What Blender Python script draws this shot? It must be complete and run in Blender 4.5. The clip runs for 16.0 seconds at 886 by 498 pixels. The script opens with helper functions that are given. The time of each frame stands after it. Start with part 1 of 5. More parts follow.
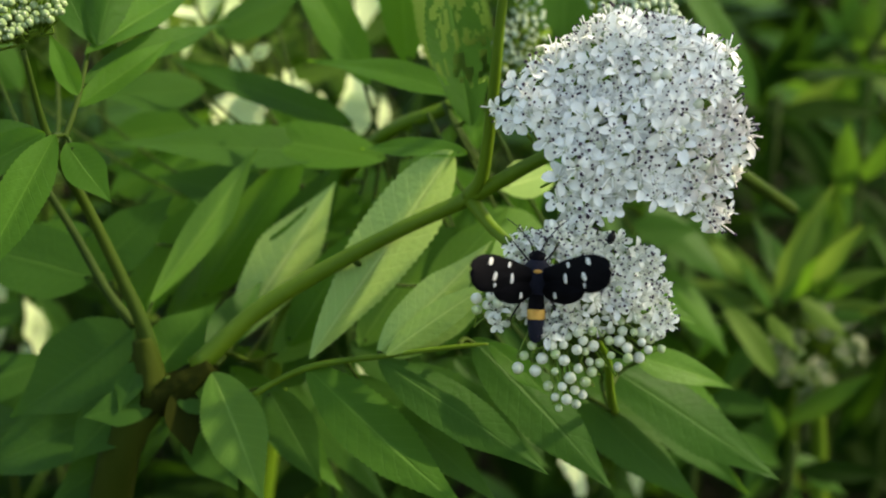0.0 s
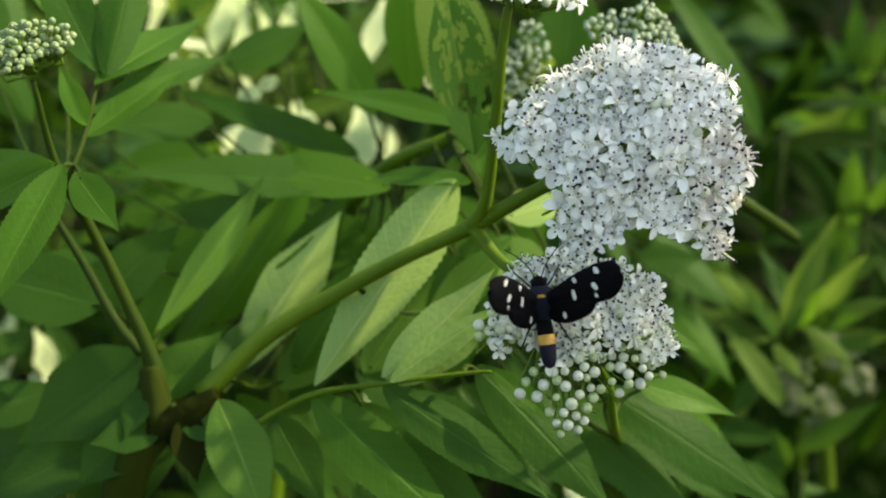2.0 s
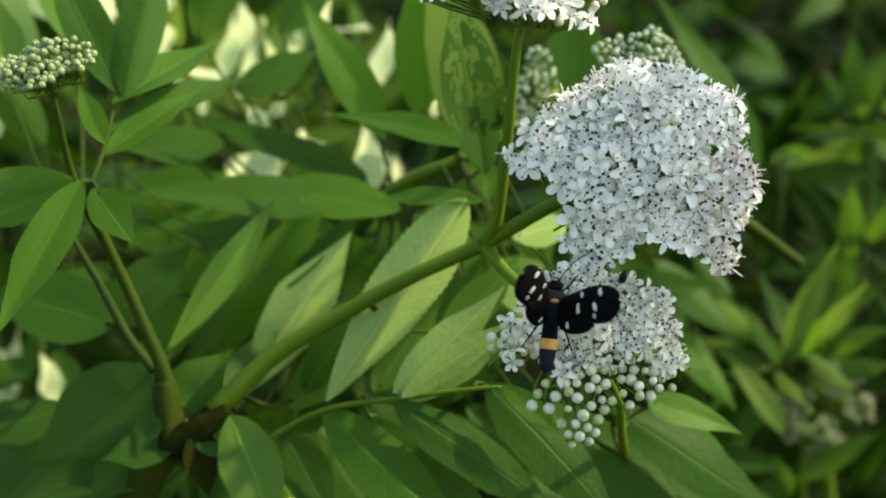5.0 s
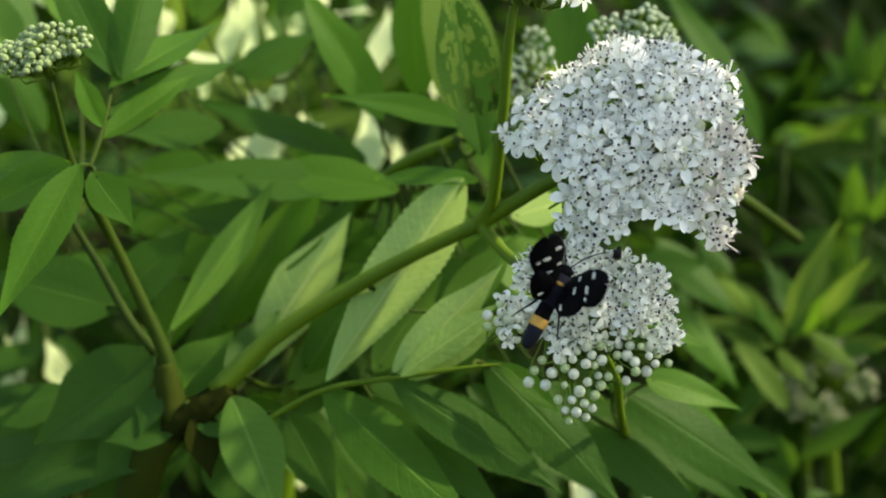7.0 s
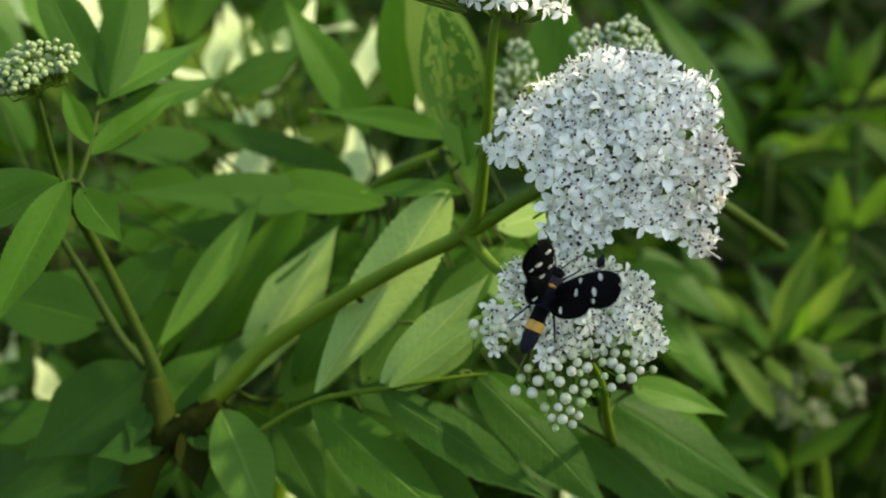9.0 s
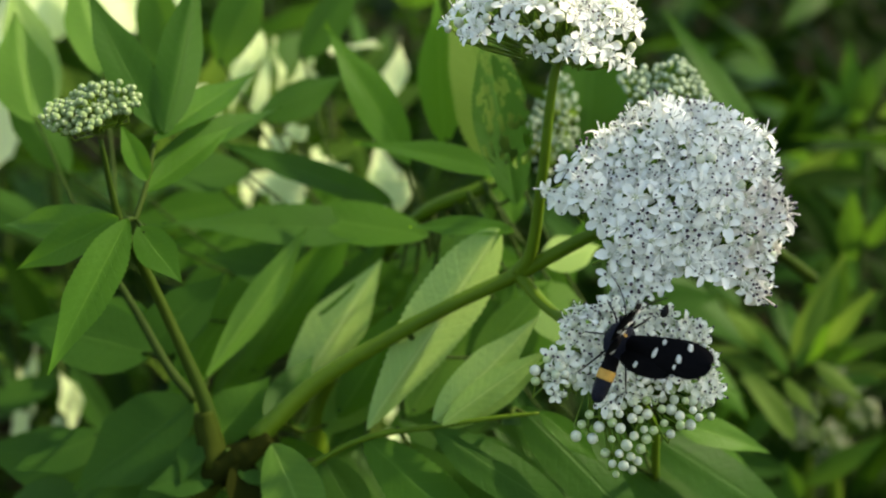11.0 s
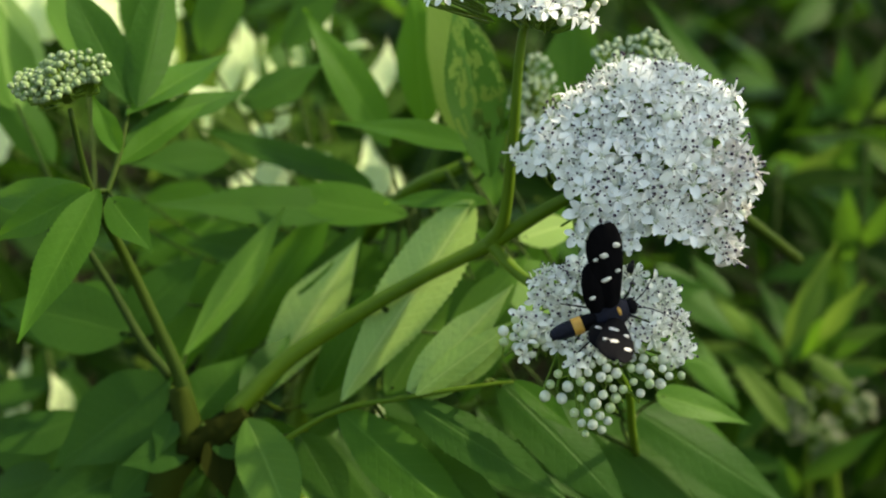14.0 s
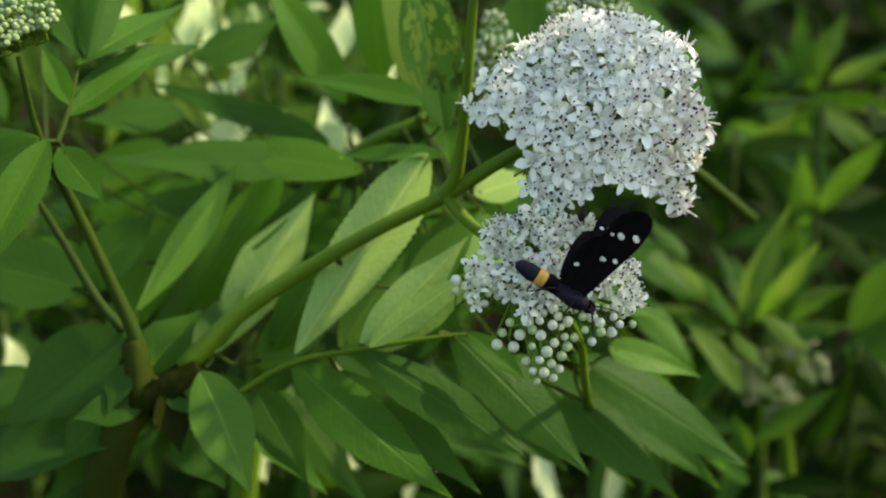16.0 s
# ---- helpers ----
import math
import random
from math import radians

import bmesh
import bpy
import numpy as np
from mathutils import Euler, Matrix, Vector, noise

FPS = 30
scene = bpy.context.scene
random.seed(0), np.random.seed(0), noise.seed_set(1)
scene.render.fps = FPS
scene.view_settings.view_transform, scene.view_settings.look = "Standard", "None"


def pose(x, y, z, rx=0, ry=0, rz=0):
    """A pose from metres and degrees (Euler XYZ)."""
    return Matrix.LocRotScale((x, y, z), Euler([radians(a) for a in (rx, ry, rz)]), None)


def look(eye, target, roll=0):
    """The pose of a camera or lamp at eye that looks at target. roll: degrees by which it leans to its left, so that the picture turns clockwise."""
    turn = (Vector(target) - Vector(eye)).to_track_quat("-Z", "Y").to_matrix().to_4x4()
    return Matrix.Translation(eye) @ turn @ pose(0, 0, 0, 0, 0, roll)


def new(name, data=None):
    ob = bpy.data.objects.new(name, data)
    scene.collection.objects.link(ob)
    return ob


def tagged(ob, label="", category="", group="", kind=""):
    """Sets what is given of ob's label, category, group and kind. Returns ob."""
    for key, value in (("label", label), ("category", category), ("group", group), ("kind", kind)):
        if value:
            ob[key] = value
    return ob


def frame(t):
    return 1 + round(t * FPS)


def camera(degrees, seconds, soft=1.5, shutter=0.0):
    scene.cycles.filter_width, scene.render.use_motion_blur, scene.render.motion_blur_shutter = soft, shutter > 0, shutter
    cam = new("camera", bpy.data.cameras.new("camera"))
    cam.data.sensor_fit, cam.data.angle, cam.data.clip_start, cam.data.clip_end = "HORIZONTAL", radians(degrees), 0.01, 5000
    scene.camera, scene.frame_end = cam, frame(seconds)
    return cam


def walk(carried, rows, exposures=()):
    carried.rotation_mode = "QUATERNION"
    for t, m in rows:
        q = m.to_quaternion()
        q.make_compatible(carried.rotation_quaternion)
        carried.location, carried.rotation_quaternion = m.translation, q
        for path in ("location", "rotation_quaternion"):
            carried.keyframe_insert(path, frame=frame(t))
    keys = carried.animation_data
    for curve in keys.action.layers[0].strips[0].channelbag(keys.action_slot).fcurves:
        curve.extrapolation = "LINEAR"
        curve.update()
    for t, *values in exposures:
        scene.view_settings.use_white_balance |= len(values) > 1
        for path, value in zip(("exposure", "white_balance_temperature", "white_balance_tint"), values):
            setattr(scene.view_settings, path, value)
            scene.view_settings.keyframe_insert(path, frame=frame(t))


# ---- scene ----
cam = camera(40, 16.0, soft=2.0)
cam.data.dof.use_dof = True
cam.data.dof.focus_distance = 0.235
cam.data.dof.aperture_fstop = 13.0
PATH = [
    (0.0, pose(0.00055, -0.23509, 1.10007, 67.947, -0.305, -0.211)),
    (0.5, pose(0.00046, -0.23550, 1.09987, 68.575, -0.150, 0.021)),
    (1.0, pose(0.00003, -0.23568, 1.10064, 68.876, -0.328, -0.194)),
    (1.5, pose(0.00002, -0.23629, 1.10112, 69.198, -0.242, 0.003)),
    (2.0, pose(0.00217, -0.23773, 1.10010, 69.459, -0.068, 0.249)),
    (2.5, pose(0.00054, -0.23838, 1.09950, 69.529, -0.201, 0.275)),
    (3.0, pose(0.00217, -0.23903, 1.09944, 69.930, -0.117, 0.292)),
    (3.5, pose(0.00000, -0.24000, 1.10000, 70.000, -0.000, 0.000)),
    (4.0, pose(-0.00482, -0.24078, 1.10123, 70.045, -0.333, -0.440)),
    (4.2, pose(-0.00455, -0.24311, 1.09635, 71.462, -0.860, 0.031)),
    (6.3, pose(0.00279, -0.24364, 1.09684, 70.831, 0.671, 0.188)),
    (6.5, pose(0.00153, -0.24395, 1.09760, 70.633, 0.573, 0.243)),
    (7.0, pose(0.00100, -0.24493, 1.09561, 70.721, 0.393, 0.244)),
    (7.5, pose(-0.00238, -0.24485, 1.09673, 70.935, 0.373, -0.008)),
    (8.0, pose(0.00168, -0.24360, 1.09590, 71.241, 0.751, 0.104)),
    (8.5, pose(-0.00070, -0.24426, 1.09659, 70.868, 0.760, -0.462)),
    (8.7, pose(0.00197, -0.24571, 1.09551, 71.252, 0.956, -0.426)),
    (10.8, pose(-0.00841, -0.25083, 1.10214, 71.747, 0.215, -0.914)),
    (11.0, pose(-0.01424, -0.24664, 1.10701, 71.000, 0.084, -1.082)),
    (11.5, pose(-0.00440, -0.25046, 1.09566, 72.241, 0.702, -0.217)),
    (12.0, pose(-0.00737, -0.24969, 1.09649, 71.674, 0.590, -0.876)),
    (12.5, pose(-0.00604, -0.25094, 1.09466, 72.144, 0.470, -0.557)),
    (13.0, pose(-0.00476, -0.25090, 1.09510, 72.388, 0.052, -0.459)),
    (13.5, pose(-0.00568, -0.25113, 1.09417, 72.431, 0.557, -0.870)),
    (14.0, pose(-0.00483, -0.25082, 1.09289, 72.621, 0.878, -0.596)),
    (14.5, pose(-0.00826, -0.24823, 1.09483, 71.795, 0.199, -1.061)),
    (15.0, pose(-0.00429, -0.24972, 1.09235, 71.818, 0.447, -1.349)),
    (15.5, pose(-0.00325, -0.25345, 1.08929, 71.521, 0.255, -1.833)),
    (16.0, pose(-0.00270, -0.25253, 1.08776, 71.483, 0.289, -2.198)),
]
walk(cam, PATH, exposures=[(0.0, 1.35, 8800, 5), (16.0, 1.27, 8750, 1)])

# ---- daylight: shade of tall growth with a high sun from behind ----
SUN_ELEV, SUN_AZ = 42.0, 82.0  # degrees above the horizon; clockwise from +y
world = bpy.data.worlds.new("sky")
world.use_nodes = True
scene.world = world
wn = world.node_tree.nodes
sky = wn.new("ShaderNodeTexSky")
sky.sky_type = "NISHITA"
sky.sun_disc = False
sky.sun_elevation, sky.sun_rotation = radians(SUN_ELEV), radians(SUN_AZ)
wn["Background"].inputs["Strength"].default_value = 0.16
world.node_tree.links.new(sky.outputs[0], wn["Background"].inputs[0])
sun_data = bpy.data.lights.new("sun", "SUN")
sun_data.energy, sun_data.angle, sun_data.color = 2.7, radians(2.0), (1.0, 0.95, 0.84)
sun_way = Vector((math.sin(radians(SUN_AZ)) * math.cos(radians(SUN_ELEV)),
                  math.cos(radians(SUN_AZ)) * math.cos(radians(SUN_ELEV)), math.sin(radians(SUN_ELEV))))
sun = new("sun", sun_data)
sun.matrix_world = look(sun_way * 5, (0, 0, 0))


# ---- materials ----
def shader(name):
    m = bpy.data.materials.new(name)
    m.use_nodes = True
    nodes, links = m.node_tree.nodes, m.node_tree.links
    return m, nodes, links, nodes["Principled BSDF"]


def leaf_material(name, dark, light, glow, rough=0.5, through_part=0.5, vein=0.5, gloss=0.16):
    """Leaf blade: two greens mottled, paler veins along the UVs, light passing through."""
    m, nodes, links, bsdf = shader(name)
    info = nodes.new("ShaderNodeObjectInfo")
    coord = nodes.new("ShaderNodeTexCoord")
    n1 = nodes.new("ShaderNodeTexNoise")
    n1.inputs["Scale"].default_value = 45
    n1.inputs["Detail"].default_value = 4
    links.new(coord.outputs["Object"], n1.inputs["Vector"])
    n2 = nodes.new("ShaderNodeTexNoise")
    n2.inputs["Scale"].default_value = 700
    links.new(coord.outputs["Object"], n2.inputs["Vector"])
    ramp = nodes.new("ShaderNodeMix")
    ramp.data_type = "RGBA"
    ramp.inputs[6].default_value, ramp.inputs[7].default_value = (*dark, 1), (*light, 1)
    add = nodes.new("ShaderNodeMath")
    add.operation = "MULTIPLY_ADD"
    add.inputs[1].default_value = 0.75
    links.new(info.outputs["Random"], add.inputs[0])
    links.new(n1.outputs[0], add.inputs[2])
    sub = nodes.new("ShaderNodeMath")
    sub.operation = "SUBTRACT"
    sub.use_clamp = True
    sub.inputs[1].default_value = 0.36
    links.new(add.outputs[0], sub.inputs[0])
    links.new(sub.outputs[0], ramp.inputs[0])
    # veins: a midrib and side veins that run forward
    sep = nodes.new("ShaderNodeSeparateXYZ")
    links.new(coord.outputs["UV"], sep.inputs[0])
    off = nodes.new("ShaderNodeMath")
    off.operation = "SUBTRACT"
    off.inputs[1].default_value = 0.5
    links.new(sep.outputs[0], off.inputs[0])
    ab = nodes.new("ShaderNodeMath")
    ab.operation = "ABSOLUTE"
    links.new(off.outputs[0], ab.inputs[0])
    rib = nodes.new("ShaderNodeMapRange")
    rib.inputs[1].default_value, rib.inputs[2].default_value = 0.012, 0.035
    rib.inputs[3].default_value, rib.inputs[4].default_value = 1.0, 0.0
    links.new(ab.outputs[0], rib.inputs[0])
    slant = nodes.new("ShaderNodeMath")
    slant.operation = "MULTIPLY_ADD"
    slant.inputs[1].default_value = -0.28
    links.new(ab.outputs[0], slant.inputs[0])
    links.new(sep.outputs[1], slant.inputs[2])
    rows = nodes.new("ShaderNodeMath")
    rows.operation = "MULTIPLY"
    rows.inputs[1].default_value = 13 * math.tau
    links.new(slant.outputs[0], rows.inputs[0])
    wave = nodes.new("ShaderNodeMath")
    wave.operation = "SINE"
    links.new(rows.outputs[0], wave.inputs[0])
    side = nodes.new("ShaderNodeMapRange")
    side.inputs[1].default_value, side.inputs[2].default_value = 0.9, 1.0
    side.inputs[3].default_value, side.inputs[4].default_value = 0.0, 0.35
    links.new(wave.outputs[0], side.inputs[0])
    veins = nodes.new("ShaderNodeMath")
    veins.operation = "MAXIMUM"
    links.new(rib.outputs[0], veins.inputs[0])
    links.new(side.outputs[0], veins.inputs[1])
    vs = nodes.new("ShaderNodeMath")
    vs.operation = "MULTIPLY"
    vs.inputs[1].default_value = vein
    links.new(veins.outputs[0], vs.inputs[0])
    mixv = nodes.new("ShaderNodeMix")
    mixv.data_type = "RGBA"
    mixv.inputs[7].default_value = (light[0] * 1.9 + 0.02, light[1] * 1.6 + 0.03, light[2] * 1.8 + 0.01, 1)
    links.new(vs.outputs[0], mixv.inputs[0])
    links.new(ramp.outputs[2], mixv.inputs[6])
    links.new(mixv.outputs[2], bsdf.inputs["Base Color"])
    bsdf.inputs["Specular IOR Level"].default_value = gloss
    rr = nodes.new("ShaderNodeMapRange")
    rr.inputs[3].default_value, rr.inputs[4].default_value = rough - 0.1, rough + 0.15
    links.new(n1.outputs[0], rr.inputs[0])
    links.new(rr.outputs[0], bsdf.inputs["Roughness"])
    bump = nodes.new("ShaderNodeBump")
    bump.inputs["Strength"].default_value = 0.4
    bump.inputs["Distance"].default_value = 0.0006
    hmix = nodes.new("ShaderNodeMath")
    hmix.operation = "MULTIPLY_ADD"
    hmix.inputs[1].default_value = -1.0
    links.new(veins.outputs[0], hmix.inputs[0])
    links.new(n2.outputs[0], hmix.inputs[2])
    links.new(hmix.outputs[0], bump.inputs["Height"])
    links.new(bump.outputs[0], bsdf.inputs["Normal"])
    tr = nodes.new("ShaderNodeBsdfTranslucent")
    tmix = nodes.new("ShaderNodeMix")
    tmix.data_type = "RGBA"
    tmix.inputs[6].default_value = (*glow, 1)
    tmix.inputs[7].default_value = (glow[0] * 0.6, glow[1] * 0.75, glow[2] * 0.6, 1)
    links.new(n1.outputs[0], tmix.inputs[0])
    links.new(tmix.outputs[2], tr.inputs[0])
    mix = nodes.new("ShaderNodeMixShader")
    mix.inputs[0].default_value = through_part
    links.new(bsdf.outputs[0], mix.inputs[1])
    links.new(tr.outputs[0], mix.inputs[2])
    links.new(mix.outputs[0], nodes["Material Output"].inputs[0])
    return m


def grain_material(name, a, b, scale, rough=0.6, bump=0.3, depth=0.0004, stretch=(1, 1, 1), sheen_through=None, vary=0.0, metal=0.0, gloss=0.4, passing=0.35):
    """Two colours mottled at two scales, with fine relief."""
    m, nodes, links, bsdf = shader(name)
    coord = nodes.new("ShaderNodeTexCoord")
    mp = nodes.new("ShaderNodeMapping")
    mp.inputs["Scale"].default_value = stretch
    links.new(coord.outputs["Object"], mp.inputs[0])
    n1 = nodes.new("ShaderNodeTexNoise")
    n1.inputs["Scale"].default_value, n1.inputs["Detail"].default_value = scale, 6
    n2 = nodes.new("ShaderNodeTexNoise")
    n2.inputs["Scale"].default_value, n2.inputs["Detail"].default_value = scale * 9, 3
    links.new(mp.outputs[0], n1.inputs[0])
    links.new(mp.outputs[0], n2.inputs[0])
    fac = nodes.new("ShaderNodeMapRange")
    fac.inputs[1].default_value, fac.inputs[2].default_value = 0.3, 0.7
    if vary:
        info = nodes.new("ShaderNodeObjectInfo")
        ma = nodes.new("ShaderNodeMath")
        ma.operation = "MULTIPLY_ADD"
        ma.inputs[1].default_value = vary
        links.new(info.outputs["Random"], ma.inputs[0])
        links.new(n1.outputs[0], ma.inputs[2])
        links.new(ma.outputs[0], fac.inputs[0])
    else:
        links.new(n1.outputs[0], fac.inputs[0])
    mx = nodes.new("ShaderNodeMix")
    mx.data_type = "RGBA"
    mx.inputs[6].default_value, mx.inputs[7].default_value = (*a, 1), (*b, 1)
    links.new(fac.outputs[0], mx.inputs[0])
    links.new(mx.outputs[2], bsdf.inputs["Base Color"])
    bsdf.inputs["Roughness"].default_value = rough
    bsdf.inputs["Metallic"].default_value = metal
    bsdf.inputs["Specular IOR Level"].default_value = gloss
    bp = nodes.new("ShaderNodeBump")
    bp.inputs["Strength"].default_value, bp.inputs["Distance"].default_value = bump, depth
    links.new(n2.outputs[0], bp.inputs["Height"])
    links.new(bp.outputs[0], bsdf.inputs["Normal"])
    if sheen_through:
        tr = nodes.new("ShaderNodeBsdfTranslucent")
        tr.inputs[0].default_value = (*sheen_through, 1)
        mix = nodes.new("ShaderNodeMixShader")
        mix.inputs[0].default_value = passing
        links.new(bsdf.outputs[0], mix.inputs[1])
        links.new(tr.outputs[0], mix.inputs[2])
        links.new(mix.outputs[0], nodes["Material Output"].inputs[0])
    return m


LEAF = leaf_material("elder_leaf", (0.034, 0.107, 0.012), (0.068, 0.180, 0.021), (0.19, 0.39, 0.030), gloss=0.14)
# two brighter copies of the elder leaf, sunlight put into their colour
LEAF_SUNLIT = leaf_material("elder_leaf_pale", (0.205, 0.340, 0.080), (0.305, 0.450, 0.142), (0.42, 0.61, 0.14), through_part=0.35)
LEAF_HALF_LIT = leaf_material("elder_leaf_mid", (0.078, 0.185, 0.026), (0.130, 0.265, 0.050), (0.27, 0.48, 0.06), through_part=0.45)
# the elder leaf again, darkened in colour for leaflets deep in shade
LEAF_SHADED = leaf_material("elder_leaf_dark", (0.026, 0.086, 0.013), (0.049, 0.134, 0.021), (0.12, 0.25, 0.024), rough=0.5, gloss=0.12, vein=0.3)
# near-black green: the thicket's deep shade is put into this leaf colour
LEAF_FAR_SHADED = leaf_material("undergrowth_leaf", (0.005, 0.019, 0.002), (0.016, 0.046, 0.004), (0.040, 0.100, 0.008), rough=0.5, vein=0.2, gloss=0.05)
LEAF_LIME = leaf_material("young_leaf", (0.062, 0.130, 0.019), (0.104, 0.184, 0.034), (0.22, 0.34, 0.05), rough=0.5, vein=0.2, gloss=0.06)
# near-white leaf colour that stands for strong sun seen through the gaps
SUN_FLECK = leaf_material("bleached_leaf", (0.62, 0.74, 0.40), (0.74, 0.83, 0.52), (0.70, 0.82, 0.42), rough=0.7, vein=0.1, through_part=0.4)
STEM = grain_material("green_stem", (0.055, 0.112, 0.006), (0.092, 0.160, 0.010), 60, 0.55, 0.25, 0.0004, (1, 1, 0.15), gloss=0.15)
STEM_PALE = grain_material("pale_green_stem", (0.10, 0.19, 0.02), (0.15, 0.25, 0.03), 80, 0.55, 0.2, 0.0003, gloss=0.15)
# two darker copies of the green stem, with shade put into the colour
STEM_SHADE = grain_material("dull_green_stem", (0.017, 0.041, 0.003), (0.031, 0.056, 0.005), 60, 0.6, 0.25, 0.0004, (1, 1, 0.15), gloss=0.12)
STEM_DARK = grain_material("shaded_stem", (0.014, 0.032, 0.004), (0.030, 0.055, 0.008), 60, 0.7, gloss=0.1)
STEM_BROWN = grain_material("brownish_stem", (0.010, 0.015, 0.002), (0.024, 0.028, 0.004), 50, 0.8, 0.5, 0.0006, gloss=0.03)
STEM_DRY = grain_material("dull_brownish_green_stem", (0.020, 0.034, 0.003), (0.038, 0.048, 0.006), 50, 0.75, 0.4, 0.0005, (1, 1, 0.2), gloss=0.06)
PETAL = grain_material("white_petal", (0.87, 0.88, 0.85), (0.94, 0.94, 0.91), 500, 0.5, 0.15, 0.0001, sheen_through=(0.9, 0.9, 0.84), vary=0.3, passing=0.18)
PETAL_CREAM = grain_material("creamy_petal", (0.79, 0.80, 0.70), (0.89, 0.89, 0.80), 500, 0.5, 0.15, 0.0001, sheen_through=(0.85, 0.85, 0.72), vary=0.3, passing=0.18)
PETAL_PINK = grain_material("pinkish_petal", (0.78, 0.70, 0.64), (0.88, 0.83, 0.78), 500, 0.5, 0.15, 0.0001, sheen_through=(0.75, 0.7, 0.62), vary=0.3, passing=0.18)
PETAL_FADED = grain_material("faded_petal", (0.08, 0.115, 0.045), (0.13, 0.16, 0.075), 500, 0.6, vary=0.3)
BUD = grain_material("white_bud", (0.36, 0.43, 0.24), (0.62, 0.64, 0.52), 420, 0.42, 0.2, 0.0002, vary=0.5)
BUD_GREEN = grain_material("green_bud", (0.23, 0.31, 0.20), (0.35, 0.43, 0.30), 420, 0.7, 0.2, 0.0002, vary=0.4, gloss=0.1)
BUD_LIME = grain_material("greenish_bud", (0.25, 0.36, 0.12), (0.44, 0.52, 0.28), 420, 0.5, 0.2, 0.0002, vary=0.5)
BUD_DULL = grain_material("grey_green_bud", (0.16, 0.23, 0.095), (0.22, 0.30, 0.14), 420, 0.8, 0.2, 0.0002, vary=0.5, gloss=0.06)
ANTHER = grain_material("dark_anther", (0.018, 0.010, 0.022), (0.06, 0.035, 0.06), 900, 0.7)
OVARY = grain_material("floret_centre", (0.40, 0.36, 0.36), (0.55, 0.58, 0.42), 900, 0.5, vary=0.4)
WING = grain_material("black_wing", (0.002, 0.002, 0.003), (0.005, 0.0045, 0.006), 260, 0.85, 0.3, 0.0001, (1, 5, 1), gloss=0.06)
SPOT = grain_material("white_wing_spot", (0.72, 0.70, 0.66), (0.86, 0.84, 0.80), 900, 0.6)
FUR = grain_material("blue_black_fur", (0.002, 0.003, 0.008), (0.006, 0.007, 0.022), 900, 0.6, 0.6, 0.0003, gloss=0.2)
BAND = grain_material("orange_yellow_band", (0.50, 0.25, 0.04), (0.62, 0.34, 0.07), 900, 0.5, 0.4, 0.0002)
LEG = grain_material("black_leg", (0.003, 0.003, 0.004), (0.010, 0.009, 0.010), 900, 0.5, gloss=0.15)
SOIL = grain_material("leaf_litter", (0.006, 0.007, 0.003), (0.022, 0.020, 0.008), 14, 1.0, 0.8, 0.01, gloss=0.02)


# ---- building helpers ----
def to_mesh(name, bm, mat, smooth=True):
    me = bpy.data.meshes.new(name)
    bm.to_mesh(me)
    bm.free()
    for mm in (mat if isinstance(mat, (list, tuple)) else [mat]):
        me.materials.append(mm)
    if smooth:
        me.shade_smooth()
    return me


def part(name, mesh, parent, label="", m=None):
    ob = new(name, mesh)
    ob.parent = parent
    if m is not None:
        ob.matrix_basis = m
    if label:
        ob["label"] = label
    return ob


def frame_at(base, along, normal):
    """A pose at base with y along a way and z as near to a normal as it goes."""
    y = Vector(along).normalized()
    z = Vector(normal)
    z = z - y * z.dot(y)
    if z.length < 1e-5:
        z = y.orthogonal()
    z.normalize()
    x = y.cross(z)
    return Matrix(((x.x, y.x, z.x, base[0]), (x.y, y.y, z.y, base[1]), (x.z, y.z, z.z, base[2]), (0, 0, 0, 1)))


def smooth_line(points, steps=6):
    p = [Vector(q) for q in points]
    p = [p[0] * 2 - p[1]] + p + [p[-1] * 2 - p[-2]]
    out = []
    for i in range(1, len(p) - 2):
        for s in range(steps):
            t = s / steps
            out.append(0.5 * ((2 * p[i]) + (p[i + 1] - p[i - 1]) * t + (2 * p[i - 1] - 5 * p[i] + 4 * p[i + 1] - p[i + 2]) * t * t
                              + (3 * p[i] - p[i - 1] - 3 * p[i + 1] + p[i + 2]) * t ** 3))
    return out + [p[-2]]


def tube_mesh(name, points, radii, mat, sides=10, steps=6, ridge=0.05, lumpy=0.05):
    line = smooth_line(points, steps)
    n = len(line)
    bm = bmesh.new()
    rings, side = [], None
    for i, c in enumerate(line):
        t = i / (n - 1) * (len(radii) - 1)
        k = min(int(t), len(radii) - 2)
        r = radii[k] + (radii[k + 1] - radii[k]) * (t - k)
        way = (line[min(i + 1, n - 1)] - line[max(i - 1, 0)]).normalized()
        side = way.orthogonal() if side is None else side - way * side.dot(way)
        side.normalize()
        up = way.cross(side)
        ring = []
        for s in range(sides):
            a = math.tau * s / sides
            rr = r * (1 + ridge * (1 if s % 2 else -1) + lumpy * noise.noise(c * 260 + Vector((s * 0.7, 0, 0))))
            ring.append(bm.verts.new(c + side * (math.cos(a) * rr) + up * (math.sin(a) * rr)))
        rings.append(ring)
    for a, b in zip(rings, rings[1:]):
        for s in range(sides):
            bm.faces.new((a[s], a[(s + 1) % sides], b[(s + 1) % sides], b[s]))
    bm.faces.new(rings[0][::-1])
    bm.faces.new(rings[-1])
    return to_mesh(name, bm, mat)


